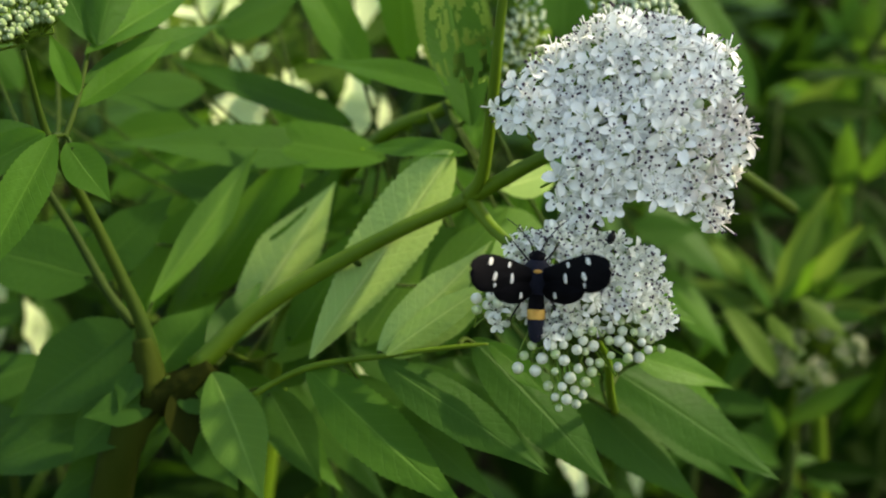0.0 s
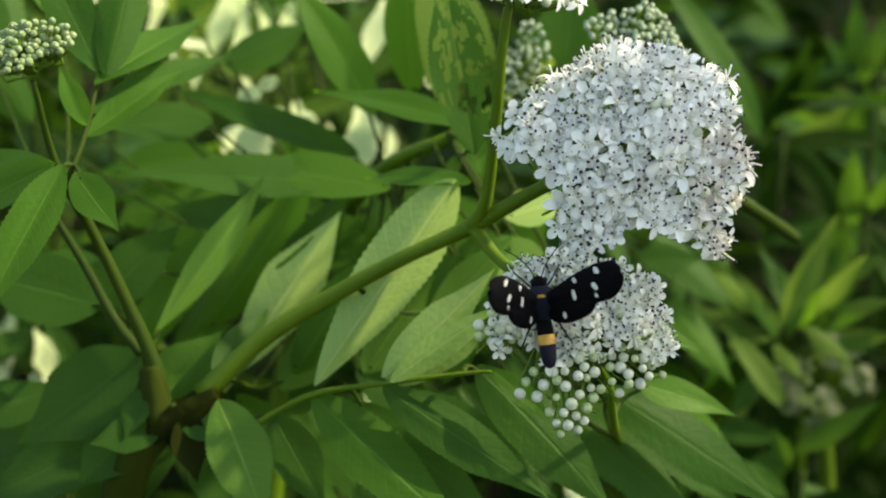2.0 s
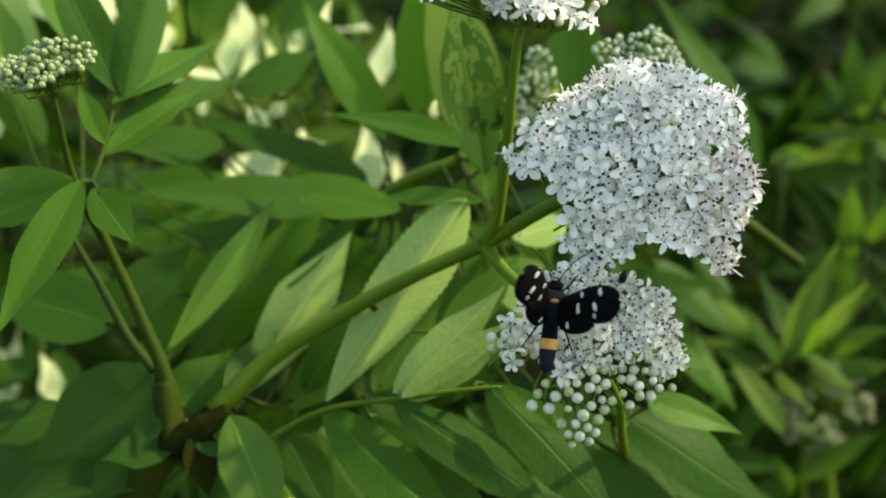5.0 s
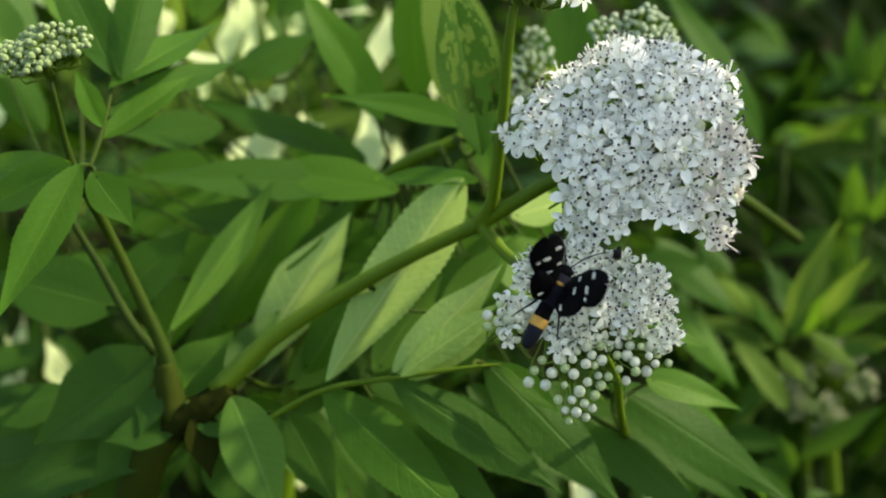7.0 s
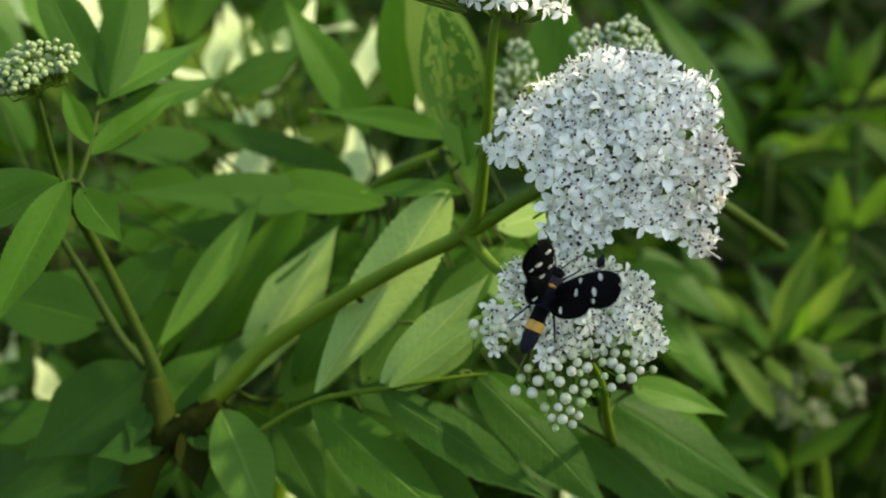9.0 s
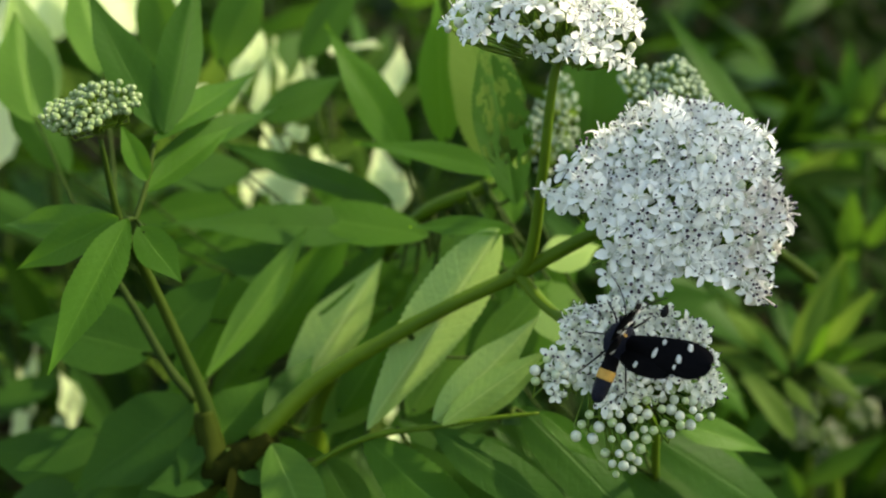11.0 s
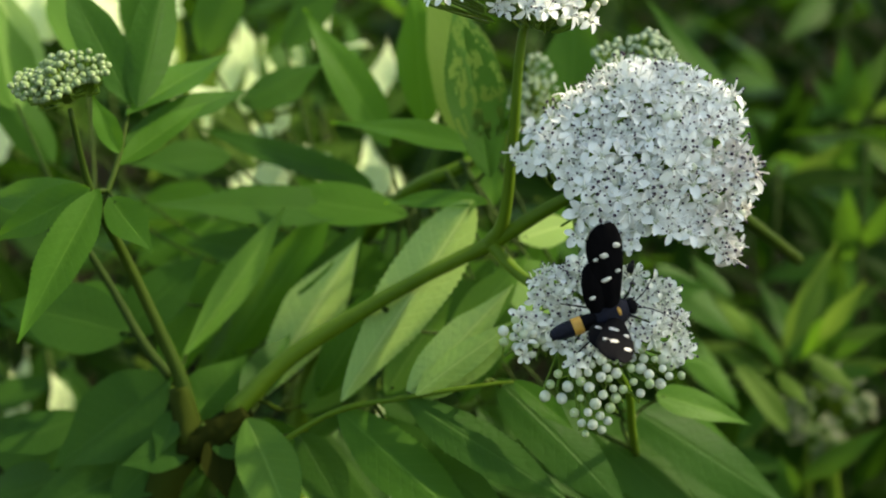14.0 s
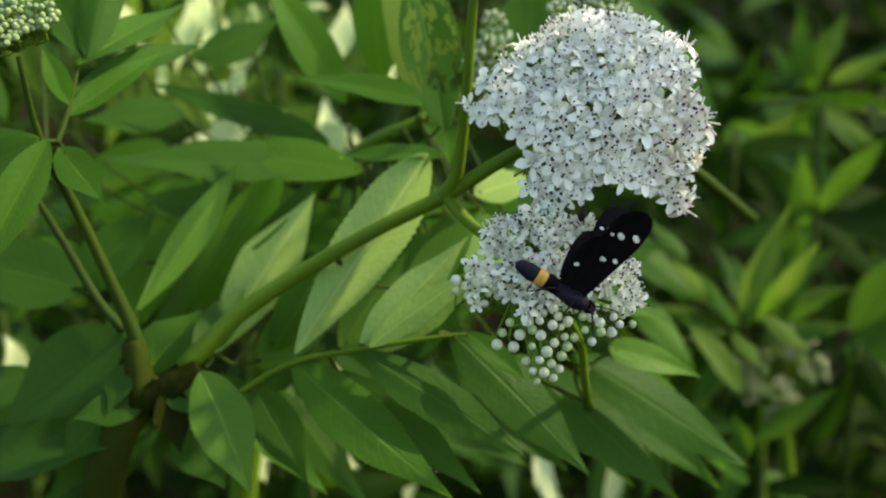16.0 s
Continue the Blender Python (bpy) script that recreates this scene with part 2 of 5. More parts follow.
def leaf_mesh(name, length, width, mat, fold=14, bend=0.10, wave=0.02, seg=56, teeth=0.03, seed=0, peak=0.42, curl=0.0, holes=0, point=0.55):
    """A lance-shaped toothed blade, y along the midrib, folded up along it by some degrees and sagging towards the tip."""
    rnd = random.Random(seed)
    bm = bmesh.new()
    uv = bm.loops.layers.uv.new("UVMap")
    cols = (-1.0, -0.66, -0.33, 0.0, 0.33, 0.66, 1.0)
    eaten = []
    if holes:
        seg, cols = 70, [k / 12 - 1 for k in range(25)]
        eaten = [(rnd.uniform(-0.9, 0.9), rnd.uniform(0.2, 0.95), rnd.uniform(0.04, 0.11)) for k in range(holes)]
    grid = []
    ph, ph2 = rnd.uniform(0, 6), rnd.uniform(0, 6)
    for i in range(seg + 1):
        v = i / seg
        a = v ** (math.log(0.5) / math.log(peak))
        w = 0.5 * width * max(0.0, math.sin(math.pi * min(a, 1))) ** (0.85 if point else 0.55)
        w *= 1 - point * (max(0.0, v - 0.58) / 0.42) ** 1.1
        w = max(w, 0.012 * width)
        row = []
        for c in cols:
            e = 1.0
            if abs(c) == 1:
                e = 1 + teeth * (1 if i % 2 else -1) + 0.02 * math.sin(v * 17 + ph + c)
            x = c * w * e
            lift = math.tan(radians(fold)) * (abs(x) - 0.25 * abs(x) * abs(c))
            z = lift - bend * length * v * v + wave * length * math.sin(v * 9 + ph + c * 1.3) * abs(c) * 0.6
            z += curl * width * c * v
            row.append(bm.verts.new((x + 0.02 * length * math.sin(v * 2.6 + ph2), v * length, z)))
        grid.append(row)
    for i in range(seg):
        for j in range(len(cols) - 1):
            if any(((cols[j] - p) * 0.8) ** 2 + ((i / seg - q) * 3.0) ** 2 < g * g for p, q, g in eaten):
                continue
            fc = bm.faces.new((grid[i][j], grid[i][j + 1], grid[i + 1][j + 1], grid[i + 1][j]))
            for lp, (du, dv) in zip(fc.loops, ((j, i), (j + 1, i), (j + 1, i + 1), (j, i + 1))):
                lp[uv].uv = (0.5 + cols[du] * 0.5, dv / seg)
    return to_mesh(name, bm, mat)


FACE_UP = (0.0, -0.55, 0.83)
leaf_count = [0]


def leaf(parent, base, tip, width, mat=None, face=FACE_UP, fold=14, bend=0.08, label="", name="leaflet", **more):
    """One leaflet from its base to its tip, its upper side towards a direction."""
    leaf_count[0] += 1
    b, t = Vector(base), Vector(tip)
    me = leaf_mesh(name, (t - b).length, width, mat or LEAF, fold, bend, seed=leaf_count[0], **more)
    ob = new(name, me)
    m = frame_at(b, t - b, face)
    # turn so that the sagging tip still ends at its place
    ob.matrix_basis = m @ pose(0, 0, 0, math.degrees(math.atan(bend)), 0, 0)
    ob.parent = parent
    if label:
        ob["label"] = label
    return ob


def thing(name, at, label, category, group="", kind=""):
    ob = new(name)
    ob.empty_display_size = 0.02
    ob.matrix_basis = Matrix.Translation(at)
    return tagged(ob, label, category, group, kind)


def settle_parts(root):
    """Turn parts built in world places into parts in their thing's space."""
    back = root.matrix_basis.inverted()
    for o in root.children:
        o.matrix_basis = back @ o.matrix_basis


def stalks(root):
    """Thin stalks that join the leaflets of a plant, still at their world places, to its nearest stem."""
    nodes = [o.matrix_basis @ v.co for o in root.children if o.name.startswith(("stem", "rachis", "main_stem", "node")) for v in list(o.data.vertices)[::9]]
    for o in [c for c in root.children if c.name.startswith("leaflet")]:
        at = o.matrix_basis.translation
        to = min(nodes, key=lambda q: (q - at).length_squared)
        if 0.003 < (to - at).length:
            mid = at.lerp(to, 0.5) + Vector((0, 0.004, -0.12 * (to - at).length))
            part("leaf_stalk", tube_mesh("leaf_stalk", [to, mid, at + o.matrix_basis.to_3x3() @ Vector((0, 0.002, 0))], [0.0007, 0.0005, 0.0004], STEM_SHADE, 5, 4, 0.0), root)


# ---- florets and buds, built once ----
def add_ball(bm, c, r, squash=1.0, u=8, v=5, mat_index=0):
    g = bmesh.ops.create_uvsphere(bm, u_segments=u, v_segments=v, radius=r)
    for q in g["verts"]:
        q.co = Vector((q.co.x, q.co.y, q.co.z * squash)) + Vector(c)
        for fc in q.link_faces:
            fc.material_index = mat_index


def add_rod(bm, a, b, r, mat_index=0, sides=4):
    a, b = Vector(a), Vector(b)
    w = (b - a).normalized()
    s = w.orthogonal().normalized()
    u = w.cross(s)
    ra = [bm.verts.new(a + (s * math.cos(k * math.tau / sides) + u * math.sin(k * math.tau / sides)) * r) for k in range(sides)]
    rb = [bm.verts.new(b + (s * math.cos(k * math.tau / sides) + u * math.sin(k * math.tau / sides)) * r) for k in range(sides)]
    for k in range(sides):
        bm.faces.new((ra[k], ra[(k + 1) % sides], rb[(k + 1) % sides], rb[k])).material_index = mat_index


def floret_mesh(seed, petal, anthers=0.5, close=1.0, size=1.0, spread=1.0):
    """Five recurved petals round a small centre, five stamens with dark anthers. Radius about 2.6 mm."""
    rnd = random.Random(seed)
    bm = bmesh.new()
    for k in range(5):
        a = math.tau * k / 5 + rnd.uniform(-0.12, 0.12)
        ln, wd, droop = 0.0031 * rnd.uniform(0.85, 1.15), 0.0018 * rnd.uniform(0.8, 1.15), rnd.uniform(-0.45, 0.6)
        rot = Matrix.Rotation(a, 3, "Z")
        rows = []
        for i, (y, w) in enumerate(((0.0004, 0.25), (0.35, 0.85), (0.7, 1.0), (0.92, 0.62), (1.0, 0.2))):
            yy = (y * ln if i else y) * spread
            z = 0.0007 * y * (1 - y) * 4 - droop * 0.0016 * y * y + (1 - spread) * 0.0045 * y * (1.3 - y)
            rows.append([bm.verts.new(rot @ Vector((c * w * wd * 0.5, yy, z + 0.00035 * abs(c)))) for c in (-1, 0, 1)])
        for r0, r1 in zip(rows, rows[1:]):
            for j in range(2):
                bm.faces.new((r0[j], r0[j + 1], r1[j + 1], r1[j]))
        sa = a + math.tau / 10
        tilt = rnd.uniform(0.35, 0.85) * close
        top = Vector((math.cos(sa) * tilt, math.sin(sa) * tilt, 1)).normalized() * 0.0033 * rnd.uniform(0.7, 1.3)
        add_rod(bm, (0, 0, 0.0003), top, 0.00017, 0)
        if rnd.random() < anthers:
            add_ball(bm, top, 0.00027 * size * rnd.uniform(0.8, 1.2), 0.8, 6, 4, 1)
    add_ball(bm, (0, 0, 0.0003), 0.0007, 0.9, 8, 5, 2)
    add_rod(bm, (0, 0, 0), (0, 0, -0.006), 0.00025, 3)
    return to_mesh("floret", bm, [petal, ANTHER, OVARY, STEM_PALE])


def bud_mesh(mat, seed, r=0.00108):
    """A closed round bud with a cross seam on top and a short stalk."""
    rnd = random.Random(seed)
    bm = bmesh.new()
    add_ball(bm, (0, 0, 0), r, rnd.uniform(0.85, 1.05), 12, 8, 0)
    for q in bm.verts:
        ang = math.atan2(q.co.y, q.co.x)
        if q.co.z > 0:
            q.co *= 1 + 0.05 * math.cos(5 * ang) * (1 - q.co.z / r)
    add_ball(bm, (0, 0, r * 0.86), r * 0.28, 0.6, 6, 4, 1)
    add_rod(bm, (0, 0, -r * 0.8), (0, 0, -r * 4.2), r * 0.2, 2)
    return to_mesh("bud", bm, [mat, OVARY, STEM_PALE])


FLORETS = [floret_mesh(s, PETAL, 0.65, 1.1, 0.9) for s in range(8)]
FLORETS_PINK = [floret_mesh(20 + s, PETAL_PINK, 0.8, 1.1, 1.15) for s in range(3)]
FLORETS_FULL = [floret_mesh(50 + s, PETAL_CREAM, 0.75, 1.0, 1.15) for s in range(4)]
FLORETS_DARK = [floret_mesh(60 + s, PETAL, 1.0, 0.75, 1.3) for s in range(2)]
FADED = [floret_mesh(40 + s, PETAL_FADED) for s in range(2)]
BUDS = [bud_mesh(BUD, s) for s in range(3)]
BUDS_LIME = [bud_mesh(BUD_LIME, 30 + s, 0.00098) for s in range(3)]
BUDS_DULL = [bud_mesh(BUD_DULL, 35 + s, 0.0008) for s in range(3)]
OPENING = [floret_mesh(70 + s, PETAL_CREAM, 0.9, 0.5, 1.0, 0.55) for s in range(3)]
BUDS_GREEN = [bud_mesh(BUD_GREEN, 9 + s, 0.00075) for s in range(3)]


def flower_head(name, parent, centre, facing, right, lobes, spacing, kinds, seed, label, dome=0.010, tilt=0.55, limit=300, stalk_from=None, size=1.0, ray_mat=None, clump=0.0035, ruffle=0.55, bud_size=None):
    """A corymb: florets strewn over a domed cap whose outline is a set of ellipses (x, y, half width, half height)
    in the plane across `facing`. spacing: metres, or a function of x and y. kinds(x, y, rnd) gives the mesh to use
    or None. Rays join them to the stalk."""
    rnd = random.Random(seed)
    f = Vector(facing).normalized()
    r = Vector(right)
    r = (r - f * r.dot(f)).normalized()
    u = f.cross(r)
    c0 = Vector(centre)
    half = max(max(abs(l[0]) + l[2], abs(l[1]) + l[3]) for l in lobes)
    spots = []
    tries = 0
    while len(spots) < limit and tries < 14000:
        tries += 1
        x, y = rnd.uniform(-half, half), rnd.uniform(-half, half)
        if not any(((x - a) / w) ** 2 + ((y - b) / h) ** 2 < rnd.uniform(0.82, 1.05) for a, b, w, h in lobes):
            continue
        s = (spacing(x, y) if callable(spacing) else spacing) * rnd.uniform(0.85, 1.15)
        if any((x - p) ** 2 + (y - q) ** 2 < s * s for p, q in spots):
            continue
        spots.append((x, y))
    subs = []
    for x, y in spots:
        if all((x - p) ** 2 + (y - q) ** 2 > 0.0085 ** 2 for p, q in subs):
            subs.append((x, y))
    hub = Vector(stalk_from) if stalk_from else c0 - f * 0.03
    head = new(name)
    head.parent = parent
    head.empty_display_size = 0.01
    head["label"] = label
    rays = bmesh.new()
    for x, y in spots:
        me = kinds(x, y, rnd)
        rho = math.hypot(x, y) / half
        lump = 0.004 * noise.noise(Vector((x * 130, y * 130, seed))) + rnd.uniform(-0.001, 0.001)
        p, q = min(subs, key=lambda w: (x - w[0]) ** 2 + (y - w[1]) ** 2)
        dx, dy = (x - p) / 0.0065, (y - q) / 0.0065
        at = c0 + r * x + u * y + f * (dome * (1 - rho * rho * 1.3) + lump + clump * (1 - dx * dx - dy * dy))
        nrm = (f + (r * x + u * y) * (tilt / half) + (r * dx + u * dy) * (clump * 130) + Vector((rnd.uniform(-1, 1), rnd.uniform(-1, 1), rnd.uniform(-1, 1))) * ruffle).normalized()
        add_rod(rays, at - nrm * 0.004, hub.lerp(at, 0.45) - f * 0.004, 0.0003, 0, 3)
        if me is None:
            continue
        k = (bud_size if bud_size and me.name.startswith("bud") else size) * rnd.uniform(0.78, 1.14)
        m = frame_at(at, nrm.orthogonal(), nrm) @ Matrix.Rotation(rnd.uniform(0, 6.28), 4, "Z") @ Matrix.Scale(k, 4)
        part(me.name.split(".")[0], me, head, m=m)
    for k in range(9):
        x, y = rnd.choice(spots)
        at = c0 + r * x * 0.8 + u * y * 0.8
        add_rod(rays, hub, hub.lerp(at, 0.6) - f * 0.002, 0.0006, 0, 5)
    part("umbel_ray", to_mesh("umbel_ray", rays, ray_mat or STEM_PALE), head)
    return head


# ---- ground ----
def make_ground():
    bm = bmesh.new()
    n = 60
    size = 60.0
    vs = []
    for i in range(n + 1):
        row = []
        for j in range(n + 1):
            x = (i / n * 2 - 1)
            y = (j / n * 2 - 1)
            X, Y = size * x * abs(x) ** 1.6, size * y * abs(y) ** 1.6 + 1
            row.append(bm.verts.new((X, Y, 0.05 * noise.noise(Vector((X * 1.3, Y * 1.3, 0))) + 0.02 * noise.noise(Vector((X * 5, Y * 5, 3))))))
        vs.append(row)
    for i in range(n):
        for j in range(n):
            bm.faces.new((vs[i][j], vs[i + 1][j], vs[i + 1][j + 1], vs[i][j + 1]))
    g = new("ground", to_mesh("ground", bm, SOIL))
    tagged(g, "dark soil with leaf litter under the undergrowth", "ground", kind="structure")


make_ground()

# ---- the flowering elder plant ----
plant = thing("elder_plant", (-0.0777, 0.0148, 0.9406), "flowering dwarf elder plant with white flower heads and toothed leaflets", "plant", "elder plants")
TOP = (-0.0638, 0.0114, 0.9639)
part("main_stem", tube_mesh("main_stem", [(-0.1223, 0.0177, 0.7438), (-0.0968, 0.0243, 0.8642), (-0.0742, 0.0105, 0.9449), TOP], [0.007, 0.006, 0.00474, 0.00394], STEM_DRY, 14, 10, 0.06, 0.15), plant, "brownish ridged main stem")
part("node", tube_mesh("node", [(-0.0675, 0.0103, 0.9608), (-0.0619, 0.0101, 0.9643), (-0.0551, 0.0100, 0.9683), (-0.0497, 0.0100, 0.9723)], [0.00260, 0.00410, 0.00350, 0.00200], STEM_BROWN, 16, 10, 0.08, 0.35), plant, "brown swollen stem node")
part("stem", tube_mesh("stem", [(-0.0538, 0.0111, 0.9711), (-0.0392, 0.0137, 0.9845), (-0.0209, 0.0142, 0.9961), (-0.0055, 0.0137, 1.0049), (0.0079, 0.0125, 1.0119), (0.0233, 0.0049, 1.0237), (0.0358, 0.0024, 1.0293)],
     [0.00255, 0.00208, 0.00180, 0.00165, 0.00178, 0.00142, 0.00118], STEM), plant, "olive green ridged flower stem")
part("stem", tube_mesh("stem", [(0.0076, 0.0125, 1.0119), (0.0103, 0.0103, 1.0181), (0.0120, 0.0082, 1.0350), (0.0136, 0.0065, 1.0567), (0.0160, 0.0082, 1.0655)], [0.00180, 0.00140, 0.00120, 0.00100, 0.00085], STEM), plant)
part("stem", tube_mesh("stem", [(0.0079, 0.0123, 1.0112), (0.0129, 0.0048, 1.0071), (0.0184, -0.0047, 1.0057), (0.0261, -0.0112, 1.0021)], [0.00165, 0.00128, 0.00112, 0.00090], STEM), plant)
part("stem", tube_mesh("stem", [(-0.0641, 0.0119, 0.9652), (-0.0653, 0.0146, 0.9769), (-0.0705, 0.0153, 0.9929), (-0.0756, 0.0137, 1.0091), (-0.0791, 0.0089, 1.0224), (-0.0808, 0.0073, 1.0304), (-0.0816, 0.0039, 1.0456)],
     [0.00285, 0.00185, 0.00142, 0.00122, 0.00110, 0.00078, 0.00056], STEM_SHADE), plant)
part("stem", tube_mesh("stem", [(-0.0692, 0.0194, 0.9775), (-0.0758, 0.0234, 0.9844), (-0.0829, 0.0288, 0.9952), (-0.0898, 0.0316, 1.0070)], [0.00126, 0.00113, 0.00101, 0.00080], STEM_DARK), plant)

part("leaf_sheath", tube_mesh("leaf_sheath", [(-0.0635, 0.0103, 0.9648), (-0.0649, 0.0122, 0.9723), (-0.0660, 0.0133, 0.9772)], [0.00340, 0.00270, 0.00190], STEM_DRY, 12, 6, 0.06, 0.25), plant, "brownish green sheath round the stem base")

# flower heads
FACE = Vector((0.05, -0.80, 0.60))
ACROSS = (1, 0, 0)


def white_kinds(x, y, rnd):
    if x > 0.009 and y < 0.004 and rnd.random() < 0.6:
        return rnd.choice(BUDS if int(x * 1e5) % 10 < 3 else FLORETS_PINK)
    if rnd.random() < 0.06:
        return rnd.choice(BUDS)
    return rnd.choice(FLORETS_DARK) if rnd.random() < 0.08 else rnd.choice(FLORETS)


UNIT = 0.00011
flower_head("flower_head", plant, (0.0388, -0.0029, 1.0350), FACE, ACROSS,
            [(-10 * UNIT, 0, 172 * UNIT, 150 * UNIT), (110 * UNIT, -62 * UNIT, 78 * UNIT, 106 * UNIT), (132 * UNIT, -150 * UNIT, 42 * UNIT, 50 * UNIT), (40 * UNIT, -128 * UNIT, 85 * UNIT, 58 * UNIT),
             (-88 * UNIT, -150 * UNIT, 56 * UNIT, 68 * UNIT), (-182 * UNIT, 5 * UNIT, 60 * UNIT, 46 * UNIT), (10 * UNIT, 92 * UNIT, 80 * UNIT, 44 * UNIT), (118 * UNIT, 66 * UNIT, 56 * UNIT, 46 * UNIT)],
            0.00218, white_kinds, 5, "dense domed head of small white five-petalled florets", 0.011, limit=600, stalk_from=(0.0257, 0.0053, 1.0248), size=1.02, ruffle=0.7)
# the green bud head close behind it
part("stem", tube_mesh("stem", [(0.0233, 0.0060, 1.0230), (0.0330, 0.0300, 1.0260), (0.0430, 0.0560, 1.0340)], [0.00110, 0.00100, 0.00090], STEM), plant)
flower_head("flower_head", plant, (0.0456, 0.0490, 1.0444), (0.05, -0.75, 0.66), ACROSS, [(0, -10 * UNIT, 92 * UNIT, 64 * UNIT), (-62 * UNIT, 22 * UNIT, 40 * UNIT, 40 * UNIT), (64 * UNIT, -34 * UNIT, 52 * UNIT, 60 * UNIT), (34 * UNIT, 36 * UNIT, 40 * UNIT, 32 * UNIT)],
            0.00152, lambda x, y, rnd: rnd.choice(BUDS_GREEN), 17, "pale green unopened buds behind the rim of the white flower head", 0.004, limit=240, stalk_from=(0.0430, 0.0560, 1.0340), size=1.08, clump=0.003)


def is_bud_zone(x, y):
    k = UNIT
    return y < -78 * k + 16 * k * math.sin(x * 300) or x < -165 * k


def mixed_kinds(x, y, rnd):
    k = UNIT
    pick = rnd.random()
    if is_bud_zone(x, y):
        return rnd.choice(BUDS if pick < 0.62 else BUDS_LIME)
    if y < -38 * k or x < -120 * k and y < 10 * k:
        return rnd.choice(BUDS if pick < 0.22 else BUDS_LIME if pick < 0.32 else OPENING if pick < 0.45 else FLORETS_FULL)
    if pick < 0.08:
        return rnd.choice(BUDS + BUDS_LIME + OPENING)
    return rnd.choice(FLORETS_DARK) if rnd.random() < 0.06 else rnd.choice(FLORETS_FULL)


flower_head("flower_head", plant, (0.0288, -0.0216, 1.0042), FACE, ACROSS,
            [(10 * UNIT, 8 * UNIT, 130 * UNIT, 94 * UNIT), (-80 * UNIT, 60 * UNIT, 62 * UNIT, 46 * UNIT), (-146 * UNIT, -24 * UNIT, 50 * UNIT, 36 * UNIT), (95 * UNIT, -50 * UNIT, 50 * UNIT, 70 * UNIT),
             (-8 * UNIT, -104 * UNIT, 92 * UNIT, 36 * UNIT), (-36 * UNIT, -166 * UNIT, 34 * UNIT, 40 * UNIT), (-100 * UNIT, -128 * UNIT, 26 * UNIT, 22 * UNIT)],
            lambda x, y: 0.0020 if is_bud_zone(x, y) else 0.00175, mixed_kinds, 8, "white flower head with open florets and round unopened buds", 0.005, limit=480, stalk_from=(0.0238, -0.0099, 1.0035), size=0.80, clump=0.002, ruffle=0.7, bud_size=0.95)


def edge_kinds(x, y, rnd):
    return rnd.choice(BUDS) if rnd.random() < 0.35 or y < -0.006 and rnd.random() < 0.6 else rnd.choice(FLORETS)


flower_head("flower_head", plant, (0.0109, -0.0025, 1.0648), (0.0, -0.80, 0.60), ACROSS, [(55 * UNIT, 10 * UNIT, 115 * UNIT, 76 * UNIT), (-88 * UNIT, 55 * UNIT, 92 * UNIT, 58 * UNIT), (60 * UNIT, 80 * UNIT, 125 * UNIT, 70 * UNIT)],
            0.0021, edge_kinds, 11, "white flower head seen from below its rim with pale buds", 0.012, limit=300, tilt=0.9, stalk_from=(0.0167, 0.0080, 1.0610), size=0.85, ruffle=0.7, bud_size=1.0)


def green_kinds(x, y, rnd):
    return rnd.choice(BUDS_GREEN)


def dull_kinds(x, y, rnd):
    return rnd.choice(BUDS_DULL)


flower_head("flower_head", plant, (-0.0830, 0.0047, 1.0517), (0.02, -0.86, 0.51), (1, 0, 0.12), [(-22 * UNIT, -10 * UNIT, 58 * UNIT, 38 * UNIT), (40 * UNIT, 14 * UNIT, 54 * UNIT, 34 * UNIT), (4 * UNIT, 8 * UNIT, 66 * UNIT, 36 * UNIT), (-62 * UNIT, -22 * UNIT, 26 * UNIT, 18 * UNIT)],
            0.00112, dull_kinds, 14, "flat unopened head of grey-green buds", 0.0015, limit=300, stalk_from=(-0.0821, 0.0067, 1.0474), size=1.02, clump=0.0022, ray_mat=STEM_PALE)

# leaflets round the flower stem
rachis = part("rachis", tube_mesh("rachis", [(-0.0429, 0.0054, 0.9657), (-0.0281, 0.0023, 0.9756), (-0.0116, -0.0006, 0.9801), (0.0056, -0.0017, 0.9831), (0.0117, -0.0022, 0.9839)], [0.00077, 0.00075, 0.00062, 0.00049, 0.00024], STEM, 6), plant, "thin pale green leaf stalk")
leaf(plant, (-0.0262, 0.0028, 0.9771), (0.0031, 0.0255, 1.0189), 0.01560, LEAF_SUNLIT, (0.3, -0.72, 0.62), -46, 0.04, peak=0.62, point=0.0)
leaf(plant, (-0.0118, 0.0000, 0.9802), (0.0120, 0.0100, 1.0031), 0.00994, LEAF_SUNLIT, (0.25, -0.7, 0.65), -36, 0.05)
leaf(plant, (-0.0101, -0.0020, 0.9810), (0.0154, 0.0040, 0.9971), 0.00655, LEAF_SUNLIT, (0.35, -0.7, 0.6), -20, 0.05)
leaf(plant, (-0.0021, 0.0300, 0.9817), (0.0178, 0.0350, 1.0017), 0.01005, LEAF_HALF_LIT, (0.25, -0.7, 0.65), -16, 0.05)
leaf(plant, (-0.0106, 0.0041, 0.9764), (0.0152, 0.0085, 0.9929), 0.00778, LEAF_SUNLIT, (0.3, -0.7, 0.65), -30, 0.05)
leaf(plant, (-0.0502, 0.0310, 0.9644), (-0.0255, 0.0521, 1.0020), 0.01594, LEAF_SUNLIT, (0.3, -0.75, 0.6), -46, 0.05, peak=0.55)
leaf(plant, (-0.0406, 0.0368, 0.9599), (-0.0123, 0.0541, 0.9869), 0.01446, LEAF_HALF_LIT, (0.1, -0.75, 0.65), -20, 0.05)
